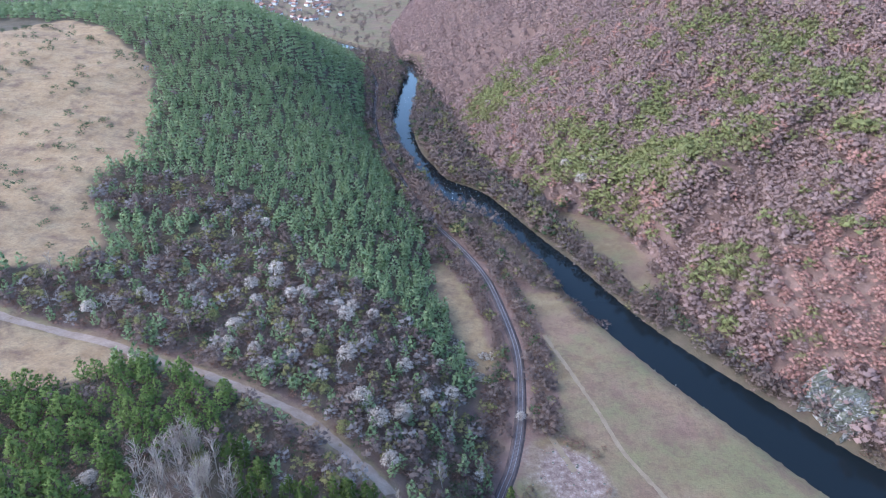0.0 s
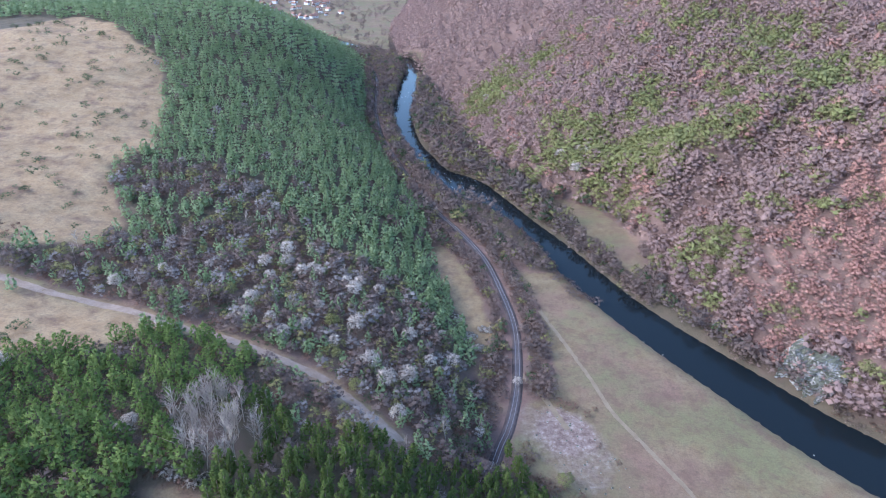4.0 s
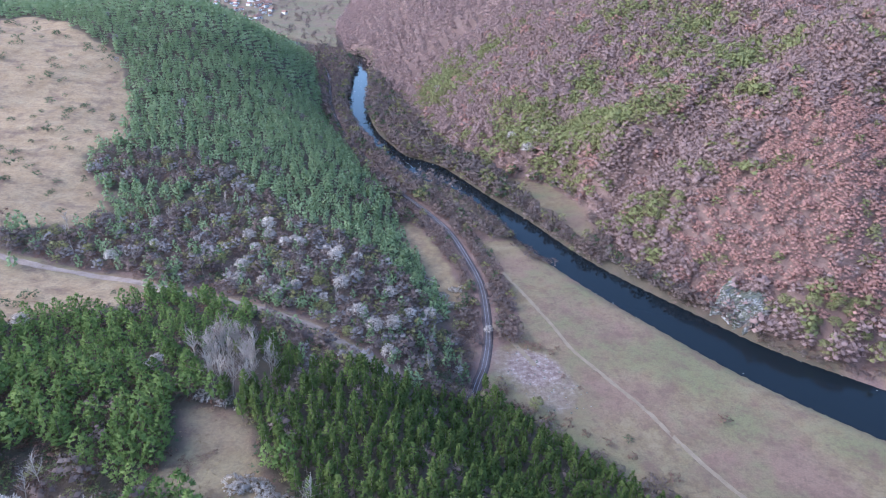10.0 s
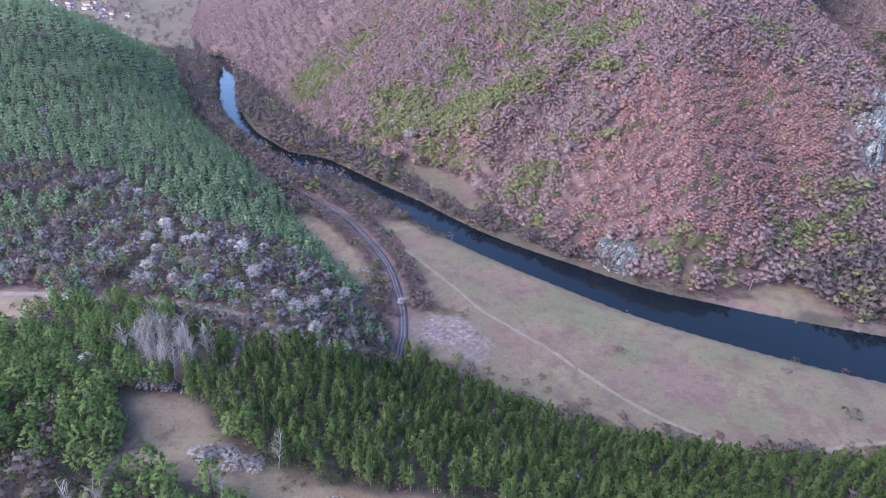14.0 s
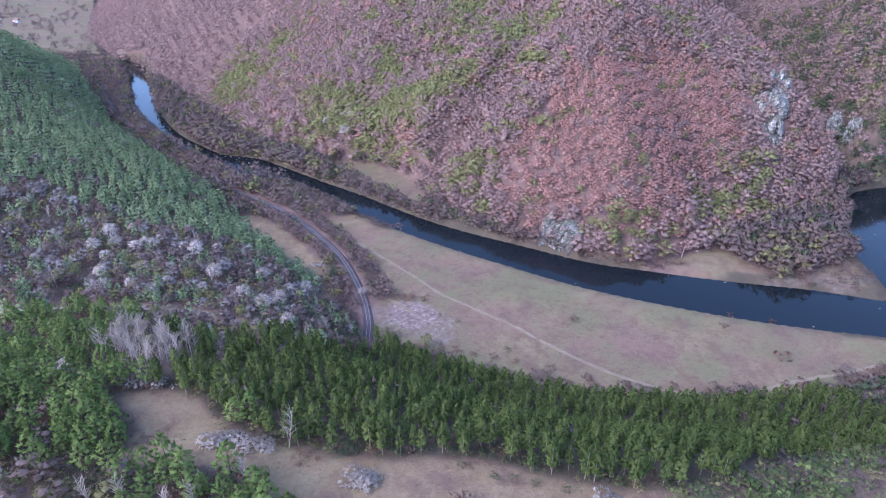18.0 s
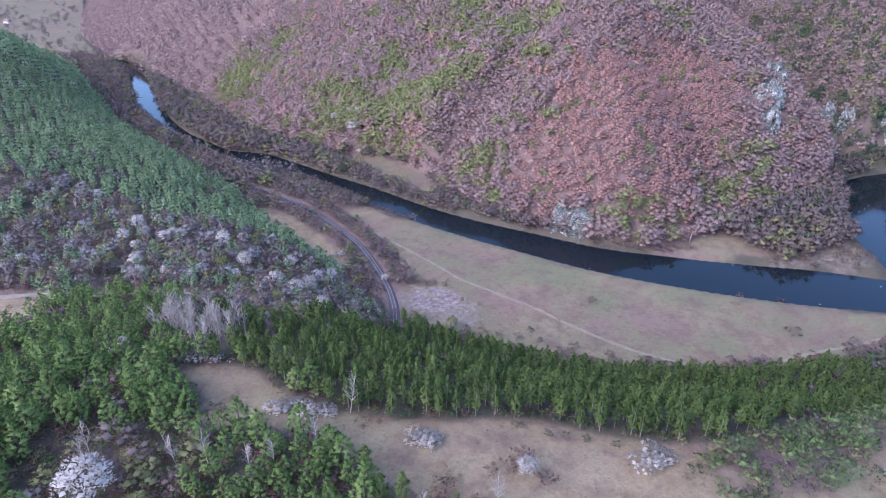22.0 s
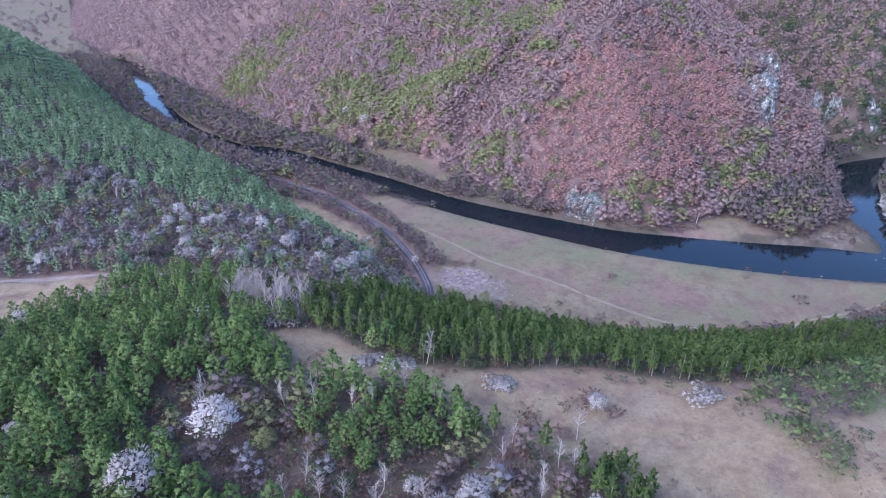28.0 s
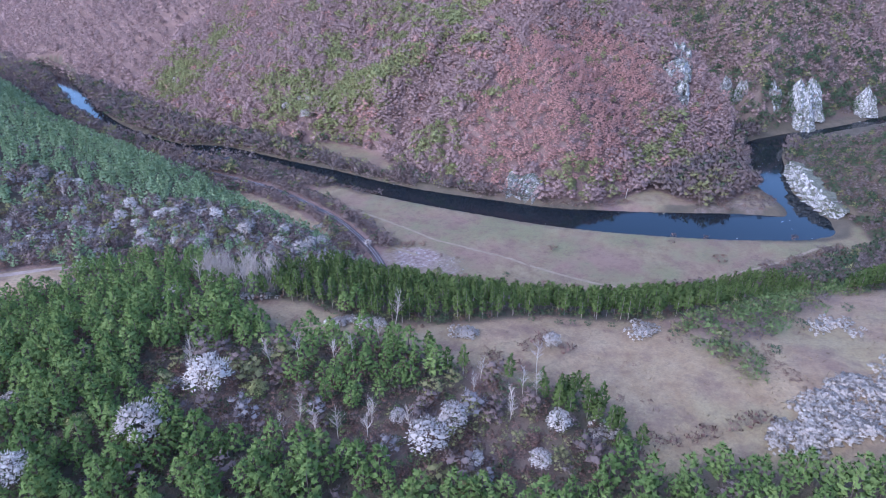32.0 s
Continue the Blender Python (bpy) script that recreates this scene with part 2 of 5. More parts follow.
WATER_LEVEL = -2.0
SPURS = [(133, 341, 15, 26), (176, 344, 20, 38), (112, 400, 8, 30), (95, 440, 7, 34), (92, 368, 4, 18), (222, 322, 6, 36), (352, 202, 12, 28)]
RAVINES = [([(122, 292), (140, 296), (160, 302), (182, 310), (208, 325), (250, 350)], 11, 17), ([(-6, 640), (8, 650), (40, 668), (90, 690)], 14, 24), ([(246, 140), (262, 172), (284, 214), (300, 262)], 6, 16)]


def smooth_line(points, step):
    """Points every step metres along a soft curve through the given ones."""
    p = np.array(points, float)
    ends = np.vstack([2 * p[0] - p[1], p, 2 * p[-1] - p[-2]])
    out = []
    for a, b, c, d in zip(ends, ends[1:], ends[2:], ends[3:]):
        n = max(1, int(np.hypot(*(c - b)[:2]) / step))
        for u in np.arange(n) / n:
            out.append(0.5 * (2 * b + (c - a) * u + (2 * a - 5 * b + 4 * c - d) * u * u + (3 * b - a - 3 * c + d) * u ** 3))
    return np.array(out + [p[-1]])


def waves(X, Y, size, seed):
    """Soft unevenness, about -1 to 1."""
    r = np.random.RandomState(seed)
    total = 0
    for k in range(7):
        a, f, s = r.uniform(0, 6.28), r.uniform(0.6, 1.9) / size, r.uniform(0, 6.28)
        total = total + np.sin((X * np.cos(a) + Y * np.sin(a)) * f * 6.28 + s)
    return total / 3.5


RIVER_LINE = smooth_line(RIVER, 11)


def river_gap(X, Y):
    """Distance to the water's edge: negative in the river."""
    best = np.full(X.shape, 1e9)
    for (ax, ay, aw), (bx, by, bw) in zip(RIVER_LINE, RIVER_LINE[1:]):
        dx, dy = bx - ax, by - ay
        u = np.clip(((X - ax) * dx + (Y - ay) * dy) / (dx * dx + dy * dy), 0, 1)
        best = np.minimum(best, np.hypot(X - ax - u * dx, Y - ay - u * dy) - aw - u * (bw - aw))
    return best


def height(X, Y):
    """The ground's height in metres over the valley meadow."""
    left, right, gorge = inside(X, Y, LEFT_LAND), inside(X, Y, RIGHT_LAND), inside(X, Y, GORGE_LAND)
    d = edge_gap(X, Y, LEFT_FOOT)
    upland = 55 + sum(w * np.exp(-((X - cx) ** 2 + (Y - cy) ** 2) / 11250) for cx, cy, w in KNOLLS)
    upland = upland + 1.5 * waves(X, Y, 90, 1) + 0.5 * waves(X, Y, 23, 2)
    z = np.where(left, rise(d, 0.72, 48) / 48 * upland, 0.0)
    z = z - np.where(left, 12.0 * np.exp(-((d - 36) / 23) ** 2) * np.clip((X + 20) / 30, 0, 1) * np.clip((140 - Y) / 40, 0, 1), 0.0)
    d = edge_gap(X, Y, RIGHT_FOOT)
    d = d - 8 * (1 - np.exp(-d / 12))
    flank = rise(d, 0.85, 230) * (1 + 0.06 * waves(X, Y, 120, 3))
    front = edge_gap(X, Y, RIGHT_FOOT[:-4])
    front = rise(front - 8 * (1 - np.exp(-front / 12)), 0.85, 230) * (1 + 0.06 * waves(X, Y, 120, 3))
    flank = np.where(X > 300, np.minimum(front, rise(edge_gap(X, Y, RIGHT_FOOT[-4:]), 2.4, 230)), flank)
    lift = sum(w * np.exp(-((X - cx) ** 2 + (Y - cy) ** 2) / (2 * s * s)) for cx, cy, w, s in SPURS)
    for line, deep, wide in RAVINES:
        lift = lift - deep * np.exp(-(edge_gap(X, Y, line) / wide) ** 2)
    flank = np.maximum(flank + lift * np.clip(edge_gap(X, Y, RIGHT_FOOT) / 9, 0, 1), 0.3)
    z = np.maximum(z, np.where(right, flank, 0))
    d = edge_gap(X, Y, GORGE_FOOT)
    z = np.maximum(z, np.where(gorge, rise(d, 1.1, 200) * (1 + 0.08 * waves(X, Y, 90, 4)), 0))
    floor = ~(left | right | gorge)
    z = z + np.where(floor, 0.5 + 0.35 * waves(X, Y, 45, 5) + np.clip((Y - 500) / 120, 0, 4), 0) + 0.12 * waves(X, Y, 9, 6)
    z = z + np.clip((Y - 1500) / 18, 0, 60) * ~right
    bank = river_gap(X, Y)
    z = np.where(bank < 5, np.minimum(z, WATER_LEVEL - 1.2 + np.clip(bank + 1.8, 0, 20) * 0.55), z)
    rail = edge_gap(X, Y, RAILWAY)
    bed = 1.2 + np.clip((Y - 500) / 120, 0, 4)
    return np.where((rail < 9) & (Y > 128), z + (bed - z) * np.clip((9 - rail) / 5, 0, 1), z)


def height_at(x, y):
    return float(height(np.array([float(x)]), np.array([float(y)]))[0])

# ---- land cover ----
PASTURE = [(-420, 470), (-353, 500), (-323, 556), (-283, 535), (-239, 490), (-209, 459), (-180, 376), (-166, 326), (-184, 301), (-169, 274),
           (-148, 243), (-152, 226), (-169, 214), (-194, 211), (-300, 220), (-420, 300)]
LANE_FIELD = [(-260, 190), (-178, 186), (-156, 179), (-129, 176), (-104, 166), (-105, 156), (-119, 145), (-137, 137), (-160, 128), (-260, 130)]
MIXED = [(-180, 204), (-152, 224), (-142, 239), (-112, 261), (-78, 266), (-61, 252), (-40, 242), (-16, 226), (2, 190), (15, 176), (22, 140),
         (22, 118), (-8, 112), (-40, 108), (-60, 122), (-61, 148), (-82, 157), (-103, 164), (-124, 173), (-144, 176), (-167, 184)]
PURPLE_PATCH = [(-180, 290), (-168, 305), (-126, 316), (-107, 301), (-90, 294), (-74, 275), (-90, 268), (-121, 276), (-155, 271), (-170, 273)]
CLEARING = [(-92, 108), (-84, 104), (-70, 80), (-58, 82), (-52, 72), (-46, 55), (-35, 42), (-21, 32), (-3, 25), (12, 15), (25, 0), (47, -16), (82, -27), (130, -38),
            (135, -50), (77, -62), (40, -58), (9, -56), (-22, -44), (-16, -20), (-34, 6), (-42, 28), (-54, 44), (-72, 51), (-67, 63), (-70, 76), (-81, 97), (-93, 107)]
COPSE = [(-104, 66), (-91, 62), (-77, 48), (-69, 47), (-72, 36), (-68, 18), (-57, 8), (-40, 6), (-30, 4), (-28, -22), (-24, -36), (-38, -40), (-62, -26),
         (-72, -14), (-81, 3), (-92, 17), (-103, 24), (-106, 44)]
YOUNG_PINES = [(-77, 31), (-66, 36), (-49, 37), (-43, 17), (-46, 8), (-59, 6), (-70, 12), (-80, 21)]
BROWN_FIELD = [(-4, 292), (3, 293), (16, 264), (24, 232), (25, 206), (18, 198), (11, 215), (6, 240), (-3, 268)]
QUARRY = [(32, 166), (46, 166), (62, 148), (68, 136), (64, 122), (48, 115), (36, 132), (30, 148)]
SPIT = [(212, 102), (238, 98), (262, 90), (286, 86), (278, 64), (258, 66), (225, 86)]
BIRCH_STAND = [(-76, 106), (-66, 90), (-55, 86), (-48, 98), (-52, 108), (-68, 119)]
OPEN_SOUTH = [(-26, -40), (0, -50), (60, -56), (135, -44), (140, -84), (60, -92), (22, -88), (0, -76), (-20, -60)]
LANE = [(-260, 215), (-200, 196), (-164, 185), (-144, 180), (-124, 176), (-103, 168), (-82, 161), (-61, 152), (-42, 144), (-30, 134), (-13, 118)]
QUARRY_CORE = [(36, 160), (47, 161), (58, 149), (54, 140), (42, 145)]
FAR_FIELD = [(-230, 1060), (-140, 940), (-104, 915), (-66, 918), (-86, 1150), (-62, 1900), (-900, 1900), (-480, 1330)]
FAR_MEADOW = [(84, 378), (104, 356), (117, 340), (121, 304), (116, 274), (104, 262), (100, 282), (92, 310), (80, 340), (74, 360)]
RIVER_SPIT = [(6, 388), (20, 374), (42, 346), (60, 314), (66, 278), (52, 274), (44, 296), (30, 326), (14, 352), (2, 376)]
SOUTH_PINES = [(-46, -36), (-30, -47), (-17, -50), (-7, -54), (-2, -63), (8, -75), (30, -80), (60, -86), (60, -120), (-70, -120), (-60, -45)]
GREEN_BANK = [(20, -46), (38, -34), (61, -34), (103, -32), (162, -25), (160, -6), (110, -12), (60, -12), (30, -10)]


def within(X, Y, ring, ragged=0.0):
    """inside(), with a ragged edge."""
    if ragged:
        X, Y = X + ragged * waves(X, Y, 17, 11), Y + ragged * waves(X, Y, 17, 12)
    return inside(X, Y, ring)


def cover(X, Y):
    """What grows where: open, pine, mixed, beech, gorge, willow."""
    left, right, gorge = inside(X, Y, LEFT_LAND), inside(X, Y, RIGHT_LAND), inside(X, Y, GORGE_LAND)
    kind = np.where(left, "pine", np.where(right, "beech", np.where(gorge, "gorge", "open")))
    put = lambda ring, name, ragged=2.0: np.where(within(X, Y, ring, ragged), name, kind)
    kind = put(MIXED, "mixed")
    kind = put(PURPLE_PATCH, "mixed")
    kind = put(PASTURE, "pasture", 4.0)
    kind = put(LANE_FIELD, "pasture")
    kind = put(CLEARING, "clearing", 1.5)
    kind = put(COPSE, "copse", 1.0)
    kind = put(OPEN_SOUTH, "clearing", 1.0)
    kind = put(SOUTH_PINES, "pine", 1.0)
    kind = put(BIRCH_STAND, "birch", 1.0)
    kind = put(YOUNG_PINES, "pine", 1.0)
    kind = put(GREEN_BANK, "green_bank")
    kind = np.where((kind == "pine") & (X > 165) & (Y > -60), "near_gorge", kind)
    kind = np.where((edge_gap(X, Y, LANE) < 4.6) & (X > -262), "clearing", kind)
    rail, gap = edge_gap(X, Y, RAILWAY), river_gap(X, Y)
    floor = kind == "open"
    trees = floor & (gap > np.where(rail > 24 + 0.02 * Y, -0.3, 3.0)) & (rail > 4) & (Y > 300)
    trees |= floor & (rail > 4) & (rail < 15) & (X > -60) & (Y > 165)
    trees |= floor & within(X, Y, [(36, 300), (48, 272), (66, 268), (60, 300), (45, 340), (25, 375), (10, 385)], 1.0)
    trees |= floor & (gap > -0.3) & (X > 80) & (Y > 235)
    trees |= floor & (gap > 2) & (X > 232) & (Y > 90)
    trees |= floor & (gap > 2.5) & (edge_gap(X, Y, RIGHT_FOOT) < 12) & (X > 80) & (X < 182)
    kind = np.where(trees, "willow", kind)
    kind = put(BROWN_FIELD, "open", 1.0)
    kind = put(FAR_FIELD, "open", 8.0)
    kind = np.where((kind == "willow") & within(X, Y, FAR_MEADOW, 2.5), "open", kind)
    return np.where((gap < -0.4) | (rail < 3.5) & (Y > 120), "bare", kind)


# ---- ground ----
def spread(lo, hi, step, far):
    """Grid lines: even within lo..hi, then wider and wider."""
    out, gap = [], step
    while (out[-1] if out else 0) < far:
        gap *= 1.09
        out.append((out[-1] if out else 0) + gap)
    return np.concatenate([lo - np.array(out[::-1]), np.arange(lo, hi + step / 2, step), hi + np.array(out)])


def mesh_of(name, verts, faces, mat, smooth=False, normals=None):
    """A mesh from arrays of places and of triangles or quads."""
    me = bpy.data.meshes.new(name)
    faces = np.asarray(faces)
    side = faces.shape[1]
    me.vertices.add(len(verts)), me.loops.add(faces.size), me.polygons.add(len(faces))
    me.vertices.foreach_set("co", np.asarray(verts, np.float32).ravel())
    me.loops.foreach_set("vertex_index", faces.astype(np.int32).ravel())
    me.polygons.foreach_set("loop_start", np.arange(0, faces.size, side, dtype=np.int32))
    me.polygons.foreach_set("use_smooth", np.full(len(faces), smooth))
    me.materials.append(mat)
    me.update()
    if normals is not None:
        me.polygons.foreach_set("use_smooth", np.full(len(faces), True))
        me.normals_split_custom_set_from_vertices(np.asarray(normals, np.float32))
    return me


def part(name, mesh, parent, label=""):
    ob = new(name, mesh)
    ob.parent = parent
    return tagged(ob, label)


def soil():
    """Dry grass, leaf litter, rubble and earth, told apart by the ground's cover, with tree shade painted into the
    earth.
    """
    m, tree, shader = material("soil", 0.95)
    mask = tree.nodes.new("ShaderNodeAttribute")
    mask.attribute_name = "cover"
    split = tree.nodes.new("ShaderNodeSeparateColor")
    tree.links.new(mask.outputs["Color"], split.inputs["Color"])
    wide, mid, fine = noise_of(tree, 0.018, 4.0), noise_of(tree, 0.12, 5.0, 0.7), noise_of(tree, 1.3, 4.0, 0.7)
    dry = ramp(tree, mid, ((0.3, (0.15, 0.105, 0.058)), (0.5, (0.20, 0.148, 0.084)), (0.72, (0.245, 0.188, 0.112))))
    dry = blend(tree, ramp(tree, wide, ((0.47, (0, 0, 0)), (0.6, (0.75, 0.75, 0.75)))), dry, (0.20, 0.122, 0.092))
    green = noise_of(tree, 0.03, 4.0)
    dry = blend(tree, ramp(tree, green, ((0.45, (0, 0, 0)), (0.62, (0.75, 0.75, 0.75)))), dry, (0.145, 0.142, 0.066))
    dry = blend(tree, mask.outputs["Alpha"], dry, ramp(tree, mid, ((0.3, (0.245, 0.152, 0.078)), (0.5, (0.32, 0.215, 0.118)), (0.72, (0.375, 0.27, 0.155)))))
    rust = noise_of(tree, 0.075, 6.0, 0.72)
    dry = blend(tree, ramp(tree, rust, ((0.5, (0, 0, 0)), (0.66, (0.75, 0.75, 0.75)))), dry, (0.135, 0.082, 0.062))
    litter = ramp(tree, mid, ((0.3, (0.125, 0.075, 0.06)), (0.55, (0.19, 0.12, 0.098)), (0.75, (0.245, 0.162, 0.135))))
    rubble = ramp(tree, noise_of(tree, 0.45, 6.0, 0.75), ((0.36, (0.14, 0.092, 0.075)), (0.52, (0.235, 0.172, 0.146)), (0.68, (0.38, 0.315, 0.28))))
    # tree shade put into the ground colour; also serves the dark river bank
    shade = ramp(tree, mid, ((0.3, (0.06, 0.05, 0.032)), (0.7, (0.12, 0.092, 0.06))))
    edge = lambda slot: ramp(tree, sums(tree, "ADD", split.outputs[slot], sums(tree, "MULTIPLY", sums(tree, "SUBTRACT", mid, 0.35), 0.6)), ((0.42, (0, 0, 0)), (0.72, (1, 1, 1))))
    colour = blend(tree, edge(0), litter, dry)
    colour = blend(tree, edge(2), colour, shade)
    colour = blend(tree, edge(1), colour, rubble)
    tuft = noise_of(tree, 0.42, 5.0, 0.75)
    colour = blend(tree, ramp(tree, tuft, ((0.34, (0.4, 0.4, 0.4)), (0.5, (0, 0, 0)))), colour, (0.095, 0.062, 0.048))
    colour = blend(tree, ramp(tree, fine, ((0.3, (0.35, 0.35, 0.35)), (0.62, (0, 0, 0)))), colour, (0.08, 0.06, 0.04))
    tree.links.new(colour, shader.inputs["Base Color"])
    relief(tree, shader, fine, 0.35, 0.8)
    return m


def build_ground():
    xs, ys = spread(-420, 540, 4.0, 4400), spread(-140, 960, 4.0, 3900)
    X, Y = (a.ravel() for a in np.meshgrid(xs, ys))
    n, rows = len(xs), len(ys)
    at = (np.arange(rows - 1)[:, None] * n + np.arange(n - 1)).ravel()
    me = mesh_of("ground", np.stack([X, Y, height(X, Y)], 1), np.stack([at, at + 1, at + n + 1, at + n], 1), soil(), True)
    kind, gap = cover(X, Y), river_gap(X, Y)
    grass = (np.isin(kind, ["open", "pasture", "clearing"]) & ~((gap < 7) & (X > 85) & (height(X, Y) > WATER_LEVEL) & (inside(X, Y, RIGHT_LAND) | (edge_gap(X, Y, RIGHT_FOOT) < 9)))) * 1.0
    grass = np.where(within(X, Y, BROWN_FIELD, 1.0), 1.0, np.maximum(grass, 0.45 * (kind == "green_bank")))
    grass = np.where(within(X, Y, FAR_FIELD, 8.0), 0.9, grass)
    stony = np.maximum(np.maximum(within(X, Y, QUARRY, 4.0) * 0.5, within(X, Y, QUARRY_CORE, 3.0) * 0.9), 0.42 * within(X, Y, SPIT, 2.0))
    stony = np.maximum(stony, 0.5 * ((gap > -2) & (gap < 0.9) & (kind != "gorge")))
    stony = np.maximum(stony, 0.3 * (edge_gap(X, Y, RAILWAY) < 4.5) * (Y > 130))
    # dark: painted shade under the woods, then the dark strip along the water
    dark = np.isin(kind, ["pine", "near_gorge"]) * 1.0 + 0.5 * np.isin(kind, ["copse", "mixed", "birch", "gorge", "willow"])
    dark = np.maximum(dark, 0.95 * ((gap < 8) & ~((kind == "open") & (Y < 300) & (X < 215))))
    def soften(mask):
        grid = mask.reshape(rows, n)
        for _ in range(2):
            pad = np.pad(grid, 1, mode="edge")
            grid = (pad[1:-1, 1:-1] * 2 + pad[:-2, 1:-1] + pad[2:, 1:-1] + pad[1:-1, :-2] + pad[1:-1, 2:]) / 6
        return grid.ravel()

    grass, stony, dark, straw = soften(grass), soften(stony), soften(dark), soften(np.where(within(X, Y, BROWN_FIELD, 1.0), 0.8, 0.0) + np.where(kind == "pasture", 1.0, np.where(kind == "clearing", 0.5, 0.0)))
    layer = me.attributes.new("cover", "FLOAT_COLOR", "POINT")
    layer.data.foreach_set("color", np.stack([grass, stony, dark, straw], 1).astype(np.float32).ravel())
    tagged(new("ground", me), "valley floor and hillsides of dry grass, leaf litter and rubble", "ground", kind="structure")


build_ground()


def ribbon(line, half, lift, closed_profile=None):
    """Places and quads of a band along a line of (x, y), lying on the ground or at a given profile of (side, z)."""
    p = np.array(line, float)[:, :2]
    way = np.gradient(p, axis=0)
    way /= np.linalg.norm(way, axis=1)[:, None]
    side = np.stack([way[:, 1], -way[:, 0]], 1)
    profile = closed_profile or [(-half, lift), (-half * 0.5, lift), (0, lift), (half * 0.5, lift), (half, lift)]
    base = height(p[:, 0], p[:, 1])
    verts = []
    for s, dz in profile:
        q = p + side * s
        z = (base if closed_profile else height(q[:, 0], q[:, 1])) + dz
        verts.append(np.column_stack([q, z]))
    k, n = len(profile), len(p)
    verts = np.stack(verts, 1).reshape(-1, 3)
    a = (np.arange(n - 1)[:, None] * k + np.arange(k - 1)).ravel()
    return verts, np.stack([a, a + k, a + k + 1, a + 1], 1)


def build_water():
    m, tree, shader = material("river_water", 0.06)
    shader.inputs["Base Color"].default_value = (0.008, 0.011, 0.013, 1)
    shader.inputs["Specular IOR Level"].default_value = 0.2
    shader.inputs["IOR"].default_value = 1.33
    ripple = noise_of(tree, 0.35, 3.0)
    relief(tree, shader, ripple, 0.05, 0.10)
    p = RIVER_LINE
    way = np.gradient(p[:, :2], axis=0)
    way /= np.linalg.norm(way, axis=1)[:, None]
    side = np.stack([way[:, 1], -way[:, 0]], 1)
    rows = [np.column_stack([p[:, :2] + side * (s * (p[:, 2:] + 3)), np.full(len(p), WATER_LEVEL) + np.clip((p[:, 1] - 420) / 120, 0, 3.6)]) for s in (-1, -0.5, 0, 0.5, 1)]
    verts = np.stack(rows, 1).reshape(-1, 3)
    a = (np.arange(len(p) - 1)[:, None] * 5 + np.arange(4)).ravel()
    me = mesh_of("river", verts, np.stack([a, a + 5, a + 6, a + 1], 1), m, True)
    tagged(new("river", me), "dark smooth river winding through the valley", "river", kind="structure")


build_water()


def build_foam():
    """White water over the shallows and along the banks."""
    r = np.random.RandomState(63)
    m = plain("foam", (0.55, 0.56, 0.58), (0.8, 0.8, 0.8), 1.5, 0.7, 0.05)
    way = np.gradient(RIVER_LINE[:, :2], axis=0)
    way /= np.linalg.norm(way, axis=1)[:, None]
    rapids = [(14, 408, 12, 40), (36, 376, 10, 16), (-33, 690, 40, 30), (262, 42, 8, 5), (350, 113, 14, 12)]
    verts, faces = [], []
    for cx, cy, size, count in rapids:
        near = np.where(np.hypot(RIVER_LINE[:, 0] - cx, RIVER_LINE[:, 1] - cy) < size + 8)[0]
        for k in r.choice(near, count):
            x, y, w = RIVER_LINE[k]
            along, side = way[k], np.array([way[k][1], -way[k][0]])
            mid = np.array([x, y]) + side * w * r.uniform(-0.95, 0.95) + along * r.uniform(-6, 6)
            long, broad = r.uniform(0.3, 0.9), r.uniform(0.08, 0.25)
            z = WATER_LEVEL + np.clip((y - 420) / 120, 0, 3.6) + 0.06
            ring = [mid + along * long * math.cos(a) * r.uniform(0.6, 1.2) + side * broad * math.sin(a) * r.uniform(0.6, 1.2) for a in np.arange(6) * 1.047]
            n = len(verts)
            verts += [(q[0], q[1], z) for q in ring] + [(mid[0], mid[1], z + 0.1)]
            faces += [(n + i, n + (i + 1) % 6, n + 6) for i in range(6)]
    tagged(new("river_foam", mesh_of("river_foam", np.array(verts), np.array(faces), m)), "white flecks of foam on the river's shallows", "foam", kind="stuff")


build_foam()

# ---- trees ----


def sprays(base, way, length, width, seed, middle):
    """Twigs and tufts: a slender triangle from each base along its way, facing out from its clump's middle, with soft normals."""
    r = np.random.RandomState(seed)
    way = way / np.linalg.norm(way, axis=1)[:, None]
    out = base + way * 0.03 - middle
    out = out / (np.linalg.norm(out, axis=1)[:, None] + 1e-6)
    across = np.cross(way, r.normal(size=base.shape))
    across /= np.linalg.norm(across, axis=1)[:, None]
    across *= np.where((np.cross(across, way) * out).sum(1) > 0, 1, -1)[:, None]
    L, W = np.broadcast_to(length, len(base))[:, None], np.broadcast_to(width, len(base))[:, None]
    v = np.stack([base - across * W * 0.5, base + across * W * 0.5, base + way * L], 1).reshape(-1, 3)
    soft = out + np.array([0, 0, 0.6]) + 0.15 * np.cross(across, way) + r.normal(0, 0.06, base.shape)
    soft /= np.linalg.norm(soft, axis=1)[:, None]
    return v, np.arange(len(base) * 3).reshape(-1, 3), np.repeat(soft, 3, 0)


